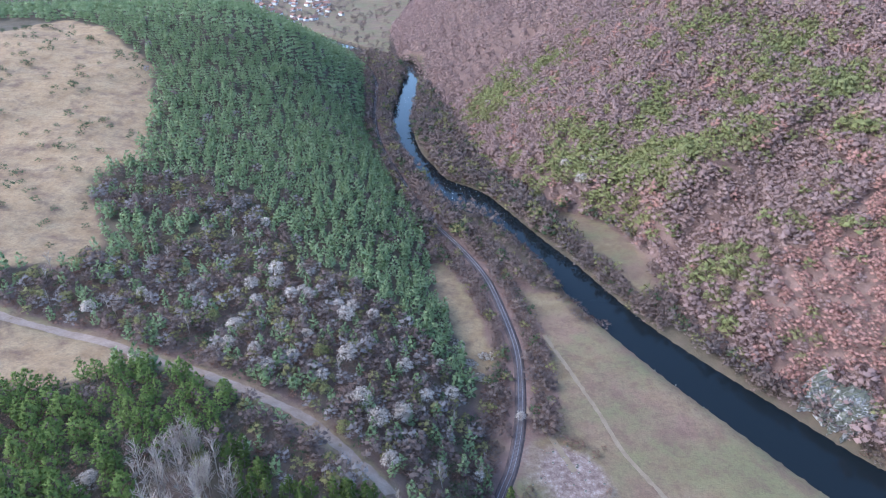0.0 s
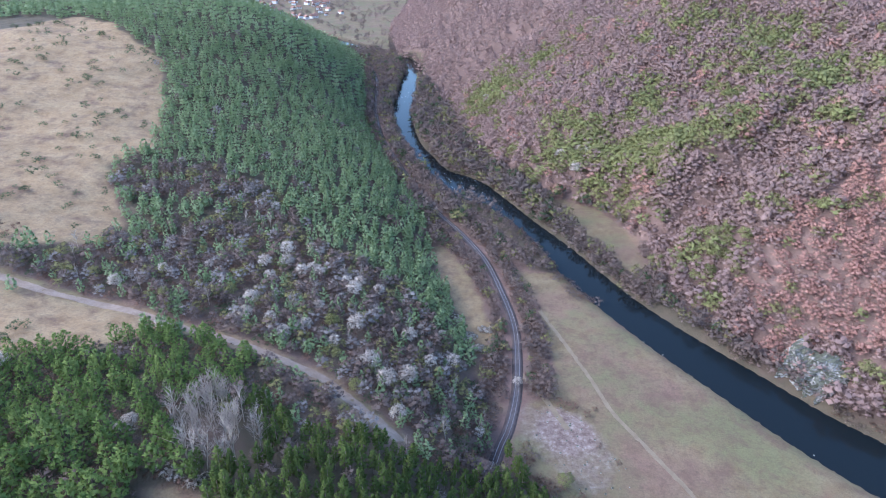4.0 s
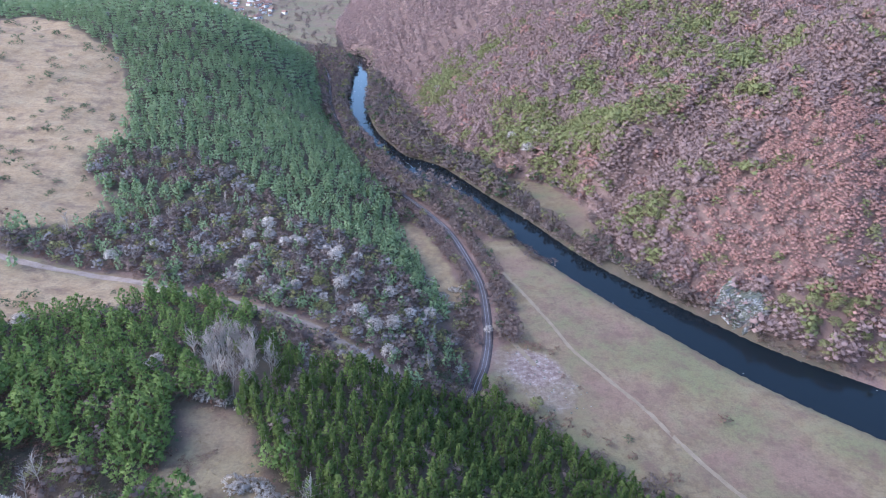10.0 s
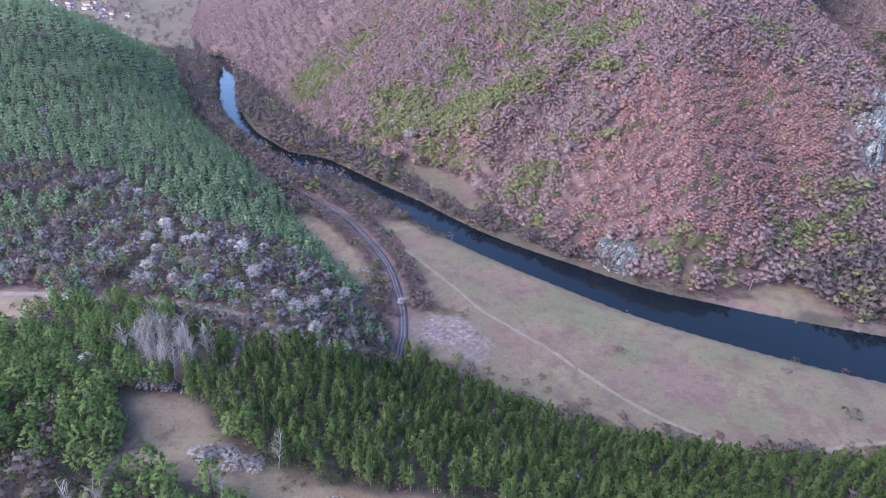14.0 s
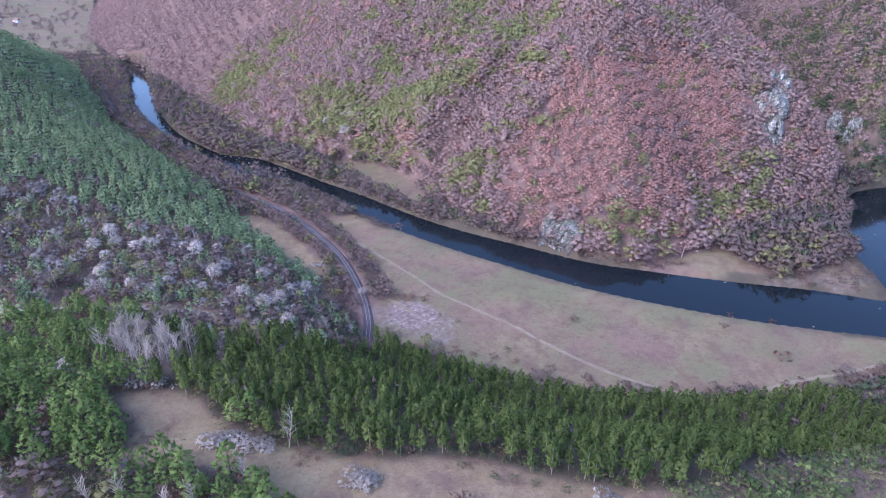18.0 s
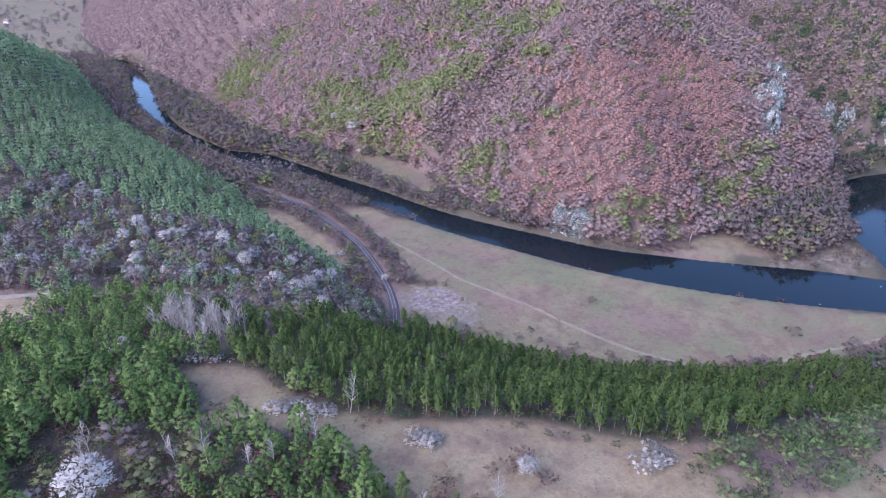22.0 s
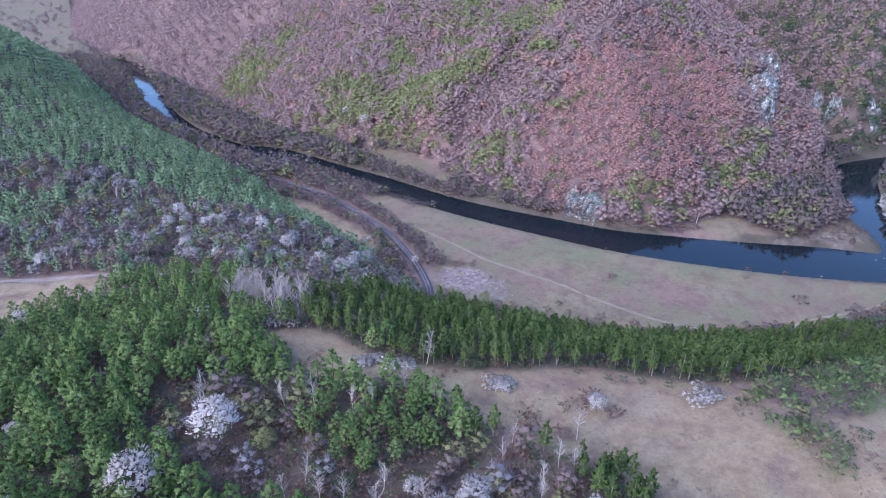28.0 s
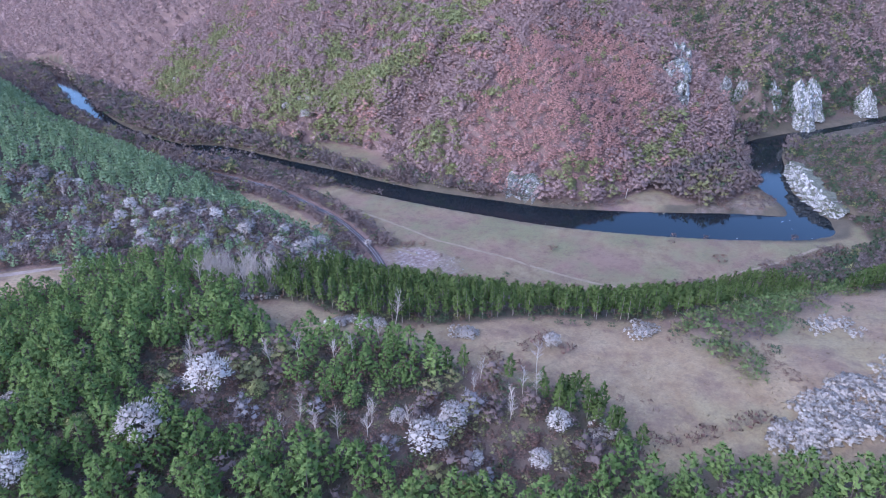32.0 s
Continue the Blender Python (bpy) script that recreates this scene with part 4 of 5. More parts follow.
X, Y, kind, r = scatter((-152, -92), (165, 160), 4.9, 31)
on = (kind == "pine") & (Y > -20 - 0.45 * (X + 150)) & ~in_belt(X, Y)
near = keep_clear(trees_at(X[on], Y[on], 7.5, 11.5, r), *SET_TREES, gap=2.6)
near[:, 2] *= np.where(inside(near[:, 0], near[:, 1], YOUNG_PINES) | (near[:, 1] > 100) & (near[:, 0] < -50), 0.82, 1.0)
X, Y, kind, r = scatter((-70, -50), (165, 160), 3.8, 54)
on = (kind == "pine") & in_belt(X, Y)
belt = keep_clear(trees_at(X[on], Y[on], 8.0, 11.0, r), *SET_TREES, gap=2.2)
for stand_of, shapes, mat in ((near, PINES, PINE), (belt, PINES_BELT, PINE_BELT)):
    rim = edge_gap(stand_of[:, 0], stand_of[:, 1], CLEARING + CLEARING[:1])
    alone = np.where((rim < 7.5) & (stand_of[:, 1] > -48))[0][:150]
    single_trees(shapes, stand_of[alone], "pine_tree", ("trunk", "crown"), (BARK if mat is PINE else PINE_BARK, mat), "green pine with a bare lower trunk at the wood's edge", "tree", "pines round the clearing")
    rest = np.delete(stand_of, alone, 0)
    odd = (rest[:, 3] * 37.7) % 1 < 0.06
    kind_of = "plantation" if mat is PINE else "belt"
    planted(BROADS_MID, rest[odd] * np.array([1, 1, 0.7, 1, 1]), kind_of + "_bare_trees", WILLOW, "bare grey trees among the pines", "trees")
    planted(shapes, rest[~odd], "pine_" + kind_of, mat, "dense stand of green pine trees on the plateau", "pine forest")
    planted(shapes, rest[~odd], kind_of + "_trunks", BARK if mat is PINE else PINE_BARK, "straight brown pine trunks in the stand", "tree trunks", 0)
X, Y, kind, r = scatter((-330, 160), (40, 560), 5.0, 32)
on = (kind == "pine") & (waves(X, Y, 30, 43) + r.normal(0, 0.6, len(X)) > -1.25)
mid = keep_clear(trees_at(X[on], Y[on], 5.5, 9.5, r), *SET_TREES)
bare = waves(mid[:, 0], mid[:, 1], 38, 67) + 0.55 * np.sin(mid[:, 3] * 9) > 1.05
planted(DOMES, mid[bare & (mid[:, 4] % 10 < 6)] * np.array([1, 1, 0.85, 1, 1]), "hillside_bare_trees", WILLOW, "bare grey trees among the hillside pines", "trees")
planted(DOMES, mid[bare & (mid[:, 4] % 10 >= 8)] * np.array([1, 1, 0.85, 1, 1]), "hillside_silver_trees", SILVER, "silver-grey bare trees among the hillside pines", "trees")
# hillside and ridge pines carry their haze in the needle colour
planted(PINES_MID, mid[~bare | (mid[:, 4] % 10 == 6)], "pine_hillside", PINE_HAZED, "blue-green pine forest on the hillside over the railway, paled by painted haze", "pine forest")
X, Y, kind, r = scatter((-420, 560), (-40, 880), 7.2, 33)
on = kind == "pine"
planted(PINES_FAR, trees_at(X[on], Y[on], 7.5, 11.5, r), "pine_ridge", PINE_HAZED, "distant pine forest on the ridge, paled by painted haze", "pine forest")

# beech and oak hillside
RED_SLOPE = [(155, 237), (173, 255), (213, 267), (248, 277), (305, 281), (342, 257), (341, 215), (309, 189), (282, 172), (228, 165), (213, 143), (173, 171), (157, 182), (135, 195)]
BUD_SPOTS = [(71, 400, 8), (100, 395, 16), (134, 371, 12), (130, 322, 7), (90, 428, 12), (112, 358, 10), (151, 354, 10), (148, 412, 12), (144, 262, 9), (137, 268, 8), (130, 233, 7), (118, 226, 6),
             (178, 155, 8), (257, 164, 9), (278, 160, 9), (300, 166, 9), (316, 170, 7), (252, 154, 7), (222, 415, 16), (232, 365, 13), (250, 372, 12), (178, 341, 12), (273, 358, 12), (45, 575, 16), (60, 592, 14),
             (75, 540, 14), (104, 580, 14), (90, 680, 18), (340, 296, 14), (160, 430, 10), (155, 345, 9), (220, 314, 9), (248, 440, 16), (209, 494, 16), (188, 252, 6), (168, 270, 6)]
def hill_wood(step, seed, small):
    """Trees of the far hillside: large crowns, or the closer and finer growth of the red slope."""
    X, Y, kind, r = scatter((-20, 130), (560, 640), step, seed)
    fine = within(X, Y, RED_SLOPE, 12.0)
    on = (kind == "beech") & (fine == small) & (edge_gap(X, Y, RIGHT_FOOT) < np.where(X > 280, 310, 200))
    X, Y = X[on], Y[on]
    steep = (X > 98) & (X < 150) & (Y > 318) & (Y < 420)
    X, Y = np.concatenate([X, X[steep] + 2.6, X[steep] - 2.2]), np.concatenate([Y, Y[steep] + 2.2, Y[steep] - 2.6])
    green = sum(np.exp(-((X - cx) ** 2 + (Y - cy) ** 2) / (2 * w * w)) for cx, cy, w in BUD_SPOTS) + 0.25 * waves(X, Y, 34, 41) + 0.46 * r.normal(size=len(X)) + np.where((X < 260) & (Y > 320), 0.12, -0.05)
    places = trees_at(X, Y, 5.8, 8.2, r) if small else trees_at(X, Y, 8.0, 12.5, r)
    stray = r.uniform(size=len(X)) < (0.14 if small else 0.07)
    bare = green <= 0.66
    red = bare & (stray != small)
    for mask, mat, name, label in ((green > 1.02, BUDDING, "budding_wood", "yellow-green budding trees on the wooded hillside"), ((green > 0.66) & (green <= 1.02), OLIVE, "olive_wood", "olive-brown trees coming into leaf on the hillside"),
                                   (red, RED_BEECH, "red_beech_forest", "bare reddish beech forest on the steep hillside"), (bare & ~red, BEECH, "beech_forest", "bare purple-brown beech forest on the steep hillside")):
        planted(DOMES, keep_clear(keep_clear(places[mask], *SET_TREES), CRAG_FEET, gap=5.0), name, mat, label, "forest")


hill_wood(5.2, 34, False)
hill_wood(4.4, 70, True)
X, Y, kind, r = scatter((-90, 640), (300, 1900), 9.5, 35)
on = (kind == "beech") & (edge_gap(X, Y, RIGHT_FOOT) < np.where(Y < 1180, 230, 150))
planted(BROADS_FAR, trees_at(X[on], Y[on], 10.0, 14.0, r), "far_beech_forest", BEECH, "distant bare beech forest", "forest")
X, Y, kind, r = scatter((180, 150), (780, 760), 8.0, 58)
hill, across = edge_gap(X, Y, RIGHT_FOOT), edge_gap(X, Y, GORGE_FOOT)
on = (kind == "beech") & (X > 280) & (hill > 308) & (hill < 430) | (kind == "gorge") & ((across > 188) | (X > 690) | (Y > 470)) & (across < 330)
planted(BROADS_FAR, trees_at(X[on], Y[on], 9.0, 13.0, r), "hilltop_beech_forest", BEECH, "bare beech forest on the far hilltops", "forest")
X, Y, kind, r = scatter((400, 180), (780, 800), 5.6, 64)
on = (kind == "open") & (X > 400) & (Y > 185) & (river_gap(X, Y) > 3)
planted(BROADS_FAR, trees_at(X[on], Y[on], 8.0, 12.0, r), "gully_evergreens", JUNIPER, "dark green trees in the side gully", "forest")
X, Y, kind, r = scatter((400, 100), (700, 480), 5.4, 36)
on = (kind == "gorge") & (edge_gap(X, Y, GORGE_FOOT) < 190)
X, Y = X[on], Y[on]
pick = r.uniform(size=on.sum()) + np.clip(0.5 - edge_gap(X, Y, GORGE_FOOT) / 90, 0, 0.5)
for lo, hi, mat, name, label in ((0, 0.5, BEECH, "gorge_forest", "bare purple-brown forest over the gorge"), (0.5, 0.62, OLIVE, "gorge_olive_wood", "olive trees over the gorge"), (0.62, 0.8, WILLOW, "gorge_grey_wood", "bare grey trees over the gorge"), (0.8, 2, JUNIPER, "gorge_evergreens", "dark green trees over the gorge")):
    mine = (pick >= lo) & (pick < hi)
    planted(BROADS_FAR, keep_clear(trees_at(X[mine], Y[mine], 8.0, 12.0, r), CRAG_FEET, gap=4.5), name, mat, label, "forest")

# willows and alders along the water
X, Y, kind, r = scatter((-130, 90), (420, 960), 3.7, 37)
on = kind == "willow"
X, Y = X[on], Y[on]
tall = np.where(X > 232, 1.4, np.where(Y > 330, 1.35, 1.0)) * np.where((edge_gap(X, Y, RAILWAY) < 15) & (Y < 330), 0.8, 1.0)
grove = trees_at(X, Y, 4.0, 9.5, r)
grove[:, 2] *= tall * np.where(within(X, Y, RIVER_SPIT, 2.0), 0.5, 1.0)
pick = r.uniform(size=len(X))
planted(BROADS_FAR, grove[pick < 0.82], "riverside_willows", WILLOW, "grey-brown bare willows and alders along the river", "trees")
planted(BROADS_FAR, grove[pick >= 0.93], "riverside_evergreens", JUNIPER, "dark green trees along the river", "trees")
planted(BROADS_FAR, grove[(pick >= 0.82) & (pick < 0.93)], "riverside_olive_trees", OLIVE, "olive-green budding trees along the river", "trees")

# scrub on the river's far bank and beside the railway
X, Y, kind, r = scatter((-70, 60), (330, 480), 2.3, 52)
gap, rail = river_gap(X, Y), edge_gap(X, Y, RAILWAY)
far_side = inside(X, Y, RIGHT_LAND) | (edge_gap(X, Y, RIGHT_FOOT) < 8) | (Y > 240) & (rail > 24 + 0.02 * Y)
on = (gap > 1.2) & (gap < 10) & far_side & (r.uniform(size=len(X)) < 0.5) & (kind != "beech")
on |= (gap > 0.9) & (gap < 7) & far_side & (r.uniform(size=len(X)) < 0.75)
on |= (gap > 1.5) & within(X, Y, SPIT, 3.0) & (r.uniform(size=len(X)) < 0.3)
on |= (rail > 4.2) & (rail < 14) & (Y > 116) & (Y < 470) & (gap > 1) & (r.uniform(size=len(X)) < 0.6) & ~within(X, Y, QUARRY) & ~within(X, Y, BROWN_FIELD) & (kind != "pine")
on &= np.min(np.hypot(X[:, None] - np.array(CRAG_FEET)[:, 0], Y[:, None] - np.array(CRAG_FEET)[:, 1]), 1) > 4.5
X, Y, pick = X[on], Y[on], r.uniform(size=on.sum())
planted(BUSHES, trees_at(X[pick < 0.6], Y[pick < 0.6], 1.4, 4.2, r), "grey_bank_scrub", WILLOW, "bare grey-purple scrub along the railway and the river bank", "shrubs")
planted(BUSHES, trees_at(X[pick > 0.6], Y[pick > 0.6], 1.0, 3.0, r), "brown_bank_scrub", SHRUB, "bare red-brown scrub along the railway and the river bank", "shrubs")

# mixed wood and copse
X, Y, kind, r = scatter((-190, -60), (40, 330), 3.5, 38)
on = np.isin(kind, ["mixed", "copse"]) & ((kind == "mixed") | (r.uniform(size=len(X)) < 0.6))
X, Y, pick = X[on], Y[on], r.uniform(size=on.sum())
pick = np.where((kind[on] == "copse") & (pick > 0.45) & (pick < 0.60), pick + 0.2, pick)
for lo, hi, shapes, mat, name, label, low, high in ((0, 0.24, DOMES, WILLOW, "mixed_wood", "bare grey and purple mixed wood", 4.5, 8.5), (0.24, 0.34, DOMES, SILVER, "silver_wood", "silver-grey bare trees in the mixed wood", 4.5, 8),
                                                    (0.34, 0.45, DOMES, OLIVE, "budding_mixed_wood", "olive budding trees in the mixed wood", 4, 7), (0.45, 0.60, PINES_MID, PINE_HAZED, "wood_pines", "young pines among the bare trees", 4.5, 8),
                                                    (0.60, 0.86, BUSHES, SHRUB, "brown_undergrowth", "red-brown bare shrubs", 1.5, 3.5), (0.86, 0.98, BUSHES, JUNIPER, "green_undergrowth", "dark green shrubs in the mixed wood", 2, 4)):
    mine = (pick >= lo) & (pick < hi)
    planted(shapes, keep_clear(trees_at(X[mine], Y[mine], low, high, r), *SET_TREES, gap=2.5), name, mat, label, "trees")
birch = trees_at(X[pick > 0.98], Y[pick > 0.98], 7, 10, r)
planted(BIRCHES, birch, "birch_stems", PALE_BARK, "bare pale birch stems in the mixed wood", "birch trees", 0)
planted(BIRCHES, birch, "birch_twigs", TWIGS, "fine bare birch twigs in the mixed wood", "birch trees", 1)
X, Y, kind, r = scatter((160, -70), (430, 130), 3.5, 39)
on = kind == "near_gorge"
X, Y, pick = X[on], Y[on], r.uniform(size=on.sum())
for lo, hi, shapes, mat, name, label, low, high in ((0, 0.34, BROADS_FAR, WILLOW, "river_bend_wood", "bare grey wood over the river bend", 4, 7), (0.34, 0.66, BROADS_FAR, JUNIPER, "river_bend_green_wood", "dark green wood over the river bend", 4, 7.5),
                                                    (0.66, 0.76, BROADS_FAR, OLIVE, "river_bend_olive_wood", "olive-green wood over the river bend", 3, 6), (0.76, 1.0, BUSHES, SHRUB, "river_bend_scrub", "red-brown scrub over the river bend", 1.5, 3.5)):
    mine = (pick >= lo) & (pick < hi)
    planted(shapes, keep_clear(trees_at(X[mine], Y[mine], low, high, r), CRAG_FEET, gap=5), name, mat, label, "trees")
X, Y, kind, r = scatter((15, -50), (170, 0), 2.5, 40)
on = (kind == "green_bank") & (r.uniform(size=len(X)) < 0.75)
X, Y, pick = X[on], Y[on], r.uniform(size=on.sum())
planted(BUSHES, trees_at(X[pick < 0.3], Y[pick < 0.3], 2.5, 5.5, r), "bank_green_shrubs", GREEN_SHRUB, "fresh green shrubs along the edge of the pines", "shrubs")
planted(BUSHES, trees_at(X[(pick > 0.3) & (pick < 0.6)], Y[(pick > 0.3) & (pick < 0.6)], 1.5, 4.0, r), "bank_olive_shrubs", OLIVE, "olive-green shrubs along the edge of the pines", "shrubs")
planted(BUSHES, trees_at(X[pick > 0.6], Y[pick > 0.6], 1.2, 3.0, r), "bank_grey_shrubs", WILLOW, "grey bare shrubs along the edge of the pines", "shrubs")

# undergrowth among the pines of the plateau
X, Y, kind, r = scatter((-150, -60), (-20, 165), 3.0, 66)
on = (kind == "pine") & ~in_belt(X, Y) & (Y > -20 - 0.45 * (X + 150))
X, Y, pick = X[on], Y[on], r.uniform(size=on.sum())
for lo, hi, mat, name, label in ((0, 0.4, JUNIPER, "plantation_dark_shrubs", "dark green shrubs among the pines"), (0.4, 0.72, SHRUB, "plantation_brown_shrubs", "bare red-brown shrubs among the pines"),
                                 (0.72, 0.86, GREEN_SHRUB, "plantation_green_shrubs", "fresh green shrubs among the pines"), (0.86, 1.0, WILLOW, "plantation_grey_shrubs", "bare grey shrubs among the pines")):
    mine = (pick >= lo) & (pick < hi)
    planted(LOW_BUSHES, trees_at(X[mine], Y[mine], 1.5, 3.6, r), name, mat, label, "shrubs")

# undergrowth where the pines meet the clearing
X, Y, kind, r = scatter((-60, -45), (140, 100), 2.4, 65)
rim = edge_gap(X, Y, CLEARING + CLEARING[:1])
on = (kind == "pine") & in_belt(X, Y) & (rim < 7) & (r.uniform(size=len(X)) < 0.85)
X, Y, pick = X[on], Y[on], r.uniform(size=on.sum())
for lo, hi, mat, name, label in ((0, 0.45, JUNIPER, "belt_edge_dark_shrubs", "dark green shrubs under the edge of the pines"), (0.45, 0.7, OLIVE, "belt_edge_olive_shrubs", "olive shrubs under the edge of the pines"),
                                 (0.7, 0.85, GREEN_SHRUB, "belt_edge_green_shrubs", "fresh green shrubs under the edge of the pines"), (0.85, 1.0, SHRUB, "belt_edge_brown_shrubs", "bare red-brown shrubs under the edge of the pines")):
    mine = (pick >= lo) & (pick < hi)
    planted(BUSHES, trees_at(X[mine], Y[mine], 1.2, 3.0, r), name, mat, label, "shrubs")

# scrub where the pines end at the meadow
X, Y, kind, r = scatter((25, 0), (240, 125), 2.6, 59)
on = (kind == "open") & (edge_gap(X, Y, LEFT_FOOT) < 8 * (0.7 + 0.4 * waves(X, Y, 20, 60))) & (river_gap(X, Y) > 3) & (r.uniform(size=len(X)) < 0.8)
X, Y, pick = X[on], Y[on], r.uniform(size=on.sum())
planted(BUSHES, trees_at(X[pick < 0.55], Y[pick < 0.55], 2.2, 5.0, r), "meadow_edge_grey_scrub", WILLOW, "bare grey-purple scrub at the meadow's edge", "shrubs")
planted(BUSHES, trees_at(X[pick > 0.55], Y[pick > 0.55], 1.6, 4.0, r), "meadow_edge_brown_scrub", SHRUB, "bare red-brown scrub at the meadow's edge", "shrubs")

# dry grass on the clearing
blades = [sprays(np.random.RandomState(s).normal(0, 0.25, (7, 3)) * np.array([1, 1, 0]), np.random.RandomState(s + 1).normal(0, 0.5, (7, 3)) + np.array([0, 0, 1.0]), 0.8, 0.35, s, np.array([0, 0, -1.0])) for s in (101, 103)]
X, Y, kind, r = scatter((-100, -92), (140, 110), 1.7, 46)
on = (kind == "clearing") & (waves(X, Y, 12, 47) + r.normal(0, 0.7, len(X)) > -0.1)
tufts = trees_at(X[on], Y[on], 0.2, 0.5, r)
planted([(b, b) for b in blades], tufts, "dry_grass", STRAW, "tufts of dry brown grass on the clearing", "grass")
X, Y, kind, r = scatter((-100, -92), (140, 110), 1.6, 48)
on = (kind == "clearing") & (waves(X, Y, 30, 49) + 0.15 * r.normal(size=len(X)) > 1.05) & (edge_gap(X, Y, LANE) > 6)
planted(BUSHES, trees_at(X[on], Y[on], 0.5, 1.2, r), "low_scrub", SHRUB, "low red-brown scrub on the clearing", "shrubs")
X, Y, kind, r = scatter((-116, -46), (-14, 72), 2.3, 53)
on = (inside(X, Y, COPSE) | inside(X, Y, YOUNG_PINES)) & (r.uniform(size=len(X)) < 0.72)
X, Y, pick = X[on], Y[on], r.uniform(size=on.sum())
for lo, hi, mat, name, label in ((0, 0.4, SHRUB, "copse_brown_shrubs", "bare red-brown shrubs under the copse"), (0.4, 0.62, OLIVE, "copse_olive_shrubs", "olive budding shrubs under the copse"),
                                 (0.62, 0.82, WILLOW, "copse_grey_shrubs", "bare grey shrubs under the copse"), (0.82, 1.0, GREEN_SHRUB, "copse_green_shrubs", "green shrubs under the copse")):
    mine = (pick >= lo) & (pick < hi)
    planted(BUSHES, trees_at(X[mine], Y[mine], 1.2, 3.4, r), name, mat, label, "shrubs")

# ---- railway ----
def build_railway():
    line = smooth_line(RAILWAY, 3)
    top = tagged(new("railway_track"), "single curved railway track on grey ballast", "railway")
    v, f = ribbon(line, 0, 0, [(-3.0, -0.5), (-1.7, 0.45), (-0.8, 0.5), (0.8, 0.5), (1.7, 0.45), (3.0, -0.5)])
    part("ballast", mesh_of("ballast", v, f, BALLAST), top)
    for s in (-0.75, 0.75):
        v, f = ribbon(line, 0, 0, [(s - 0.09, 0.55), (s - 0.06, 0.74), (s + 0.06, 0.74), (s + 0.09, 0.55)])
        part("rail", mesh_of("rail", v, f, RUST), top, "worn steel rail")
    p = smooth_line(RAILWAY, 0.65)
    way = np.gradient(p, axis=0)
    way /= np.linalg.norm(way, axis=1)[:, None]
    side = np.stack([way[:, 1], -way[:, 0]], 1)
    z = height(p[:, 0], p[:, 1])
    box = np.array([(a, b, c) for c in (0, 1) for a in (-1, 1) for b in (-1, 1)], float)
    quads = np.array([(0, 1, 3, 2), (4, 6, 7, 5), (0, 4, 5, 1), (2, 3, 7, 6), (0, 2, 6, 4), (1, 5, 7, 3)])
    one = mesh_of("sleeper", box * np.array([1.3, 0.13, 0.12]), quads, SLEEPER)
    for (x, y), (dx, dy), low in zip(p[60:340], side[60:340], z[60:340]):
        part("sleeper", one, top).matrix_basis = Matrix.LocRotScale((x, y, float(low) + 0.48), Euler((0, 0, math.atan2(dy, dx))), None)
    p, way, side, z = p[340:], way[340:], side[340:], z[340:]
    xy = p[:, None, :] + side[:, None, :] * (box[:, 0] * 1.3)[None, :, None] + way[:, None, :] * (box[:, 1] * 0.13)[None, :, None]
    v = np.concatenate([xy, (z[:, None] + 0.48 + box[:, 2] * 0.12)[:, :, None]], 2).reshape(-1, 3)
    f = (quads[None] + (np.arange(len(p)) * 8)[:, None, None]).reshape(-1, 4)
    tagged(part("far_sleeper_bed", mesh_of("far_sleeper_bed", v, f, SLEEPER), top, "grey concrete sleepers of the distant track"), kind="stuff")


build_railway()

# ---- lanes ----
LANES = {"gravel_lane": (LANE, 2.1, "pale gravel lane crossing the hillside"),
         "meadow_track": ([(50, 232), (57, 205), (63, 182), (68, 159), (76, 140), (85, 118), (97, 84), (113, 56), (133, 41), (163, 35), (199, 27), (232, 22)], 0.9, "faint pale dirt track across the meadow"),
         "quarry_path": ([(34, 182), (40, 172), (44, 162), (48, 150)], 1.2, "worn earth path to the rubble patch")}
for name, (points, half, label) in LANES.items():
    v, f = ribbon(smooth_line(points, 2.0), half, 0.10)
    v[:, :2] += 0.25 * np.stack([waves(v[:, 0], v[:, 1], 4, 61), waves(v[:, 0], v[:, 1], 4, 62)], 1)
    tagged(new(name, mesh_of(name, v, f, DIRT if half > 2 else FAINT, True)), label, "track", kind="structure")

# ---- crags ----


def crag(name, base, facing, wide, high, lean, seed, label):
    """A limestone face: an uneven, jointed wall with a rounded crest, leaning back into the slope."""
    r = np.random.RandomState(seed)
    nu, nv = 40, 30
    u, v = np.meshgrid(np.linspace(-1, 1, nu), np.linspace(0, 1, nv))
    crest = 1 - 0.7 * np.abs(u) ** 2.6 + 0.2 * waves(u * 10, u * 0, 9, seed)
    z = v * crest * high - 2
    a = radians(facing)
    joints = np.abs(waves(u * wide * 0.5, v * high * 0.25, 9, seed + 1)) * 1.8 + np.abs(waves(u * wide * 0.5, v * high * 0.6, 5, seed + 2)) * 0.9 - 1.2 * (waves(u * wide * 0.5, v * high * 0.15, 6, seed + 3) > 0.6)
    out = joints * min(1.8, high * 0.12) - v * high * lean - np.abs(u) ** 3 * wide * 0.22 - np.where(v > 0.9, (v - 0.9) * 40, 0)
    x = base[0] + np.cos(a) * out - np.sin(a) * u * wide / 2
    y = base[1] + np.sin(a) * out + np.cos(a) * u * wide / 2
    verts = np.stack([x, y, z + base[2]], 2).reshape(-1, 3) + r.normal(0, 0.3, (nu * nv, 3))
    at = (np.arange(nv - 1)[:, None] * nu + np.arange(nu - 1)).ravel()
    me = mesh_of(name, verts, np.stack([at, at + 1, at + nu + 1, at + nu], 1), LIMESTONE)
    tagged(new(name, me), label, "rock", "limestone crags over the river")


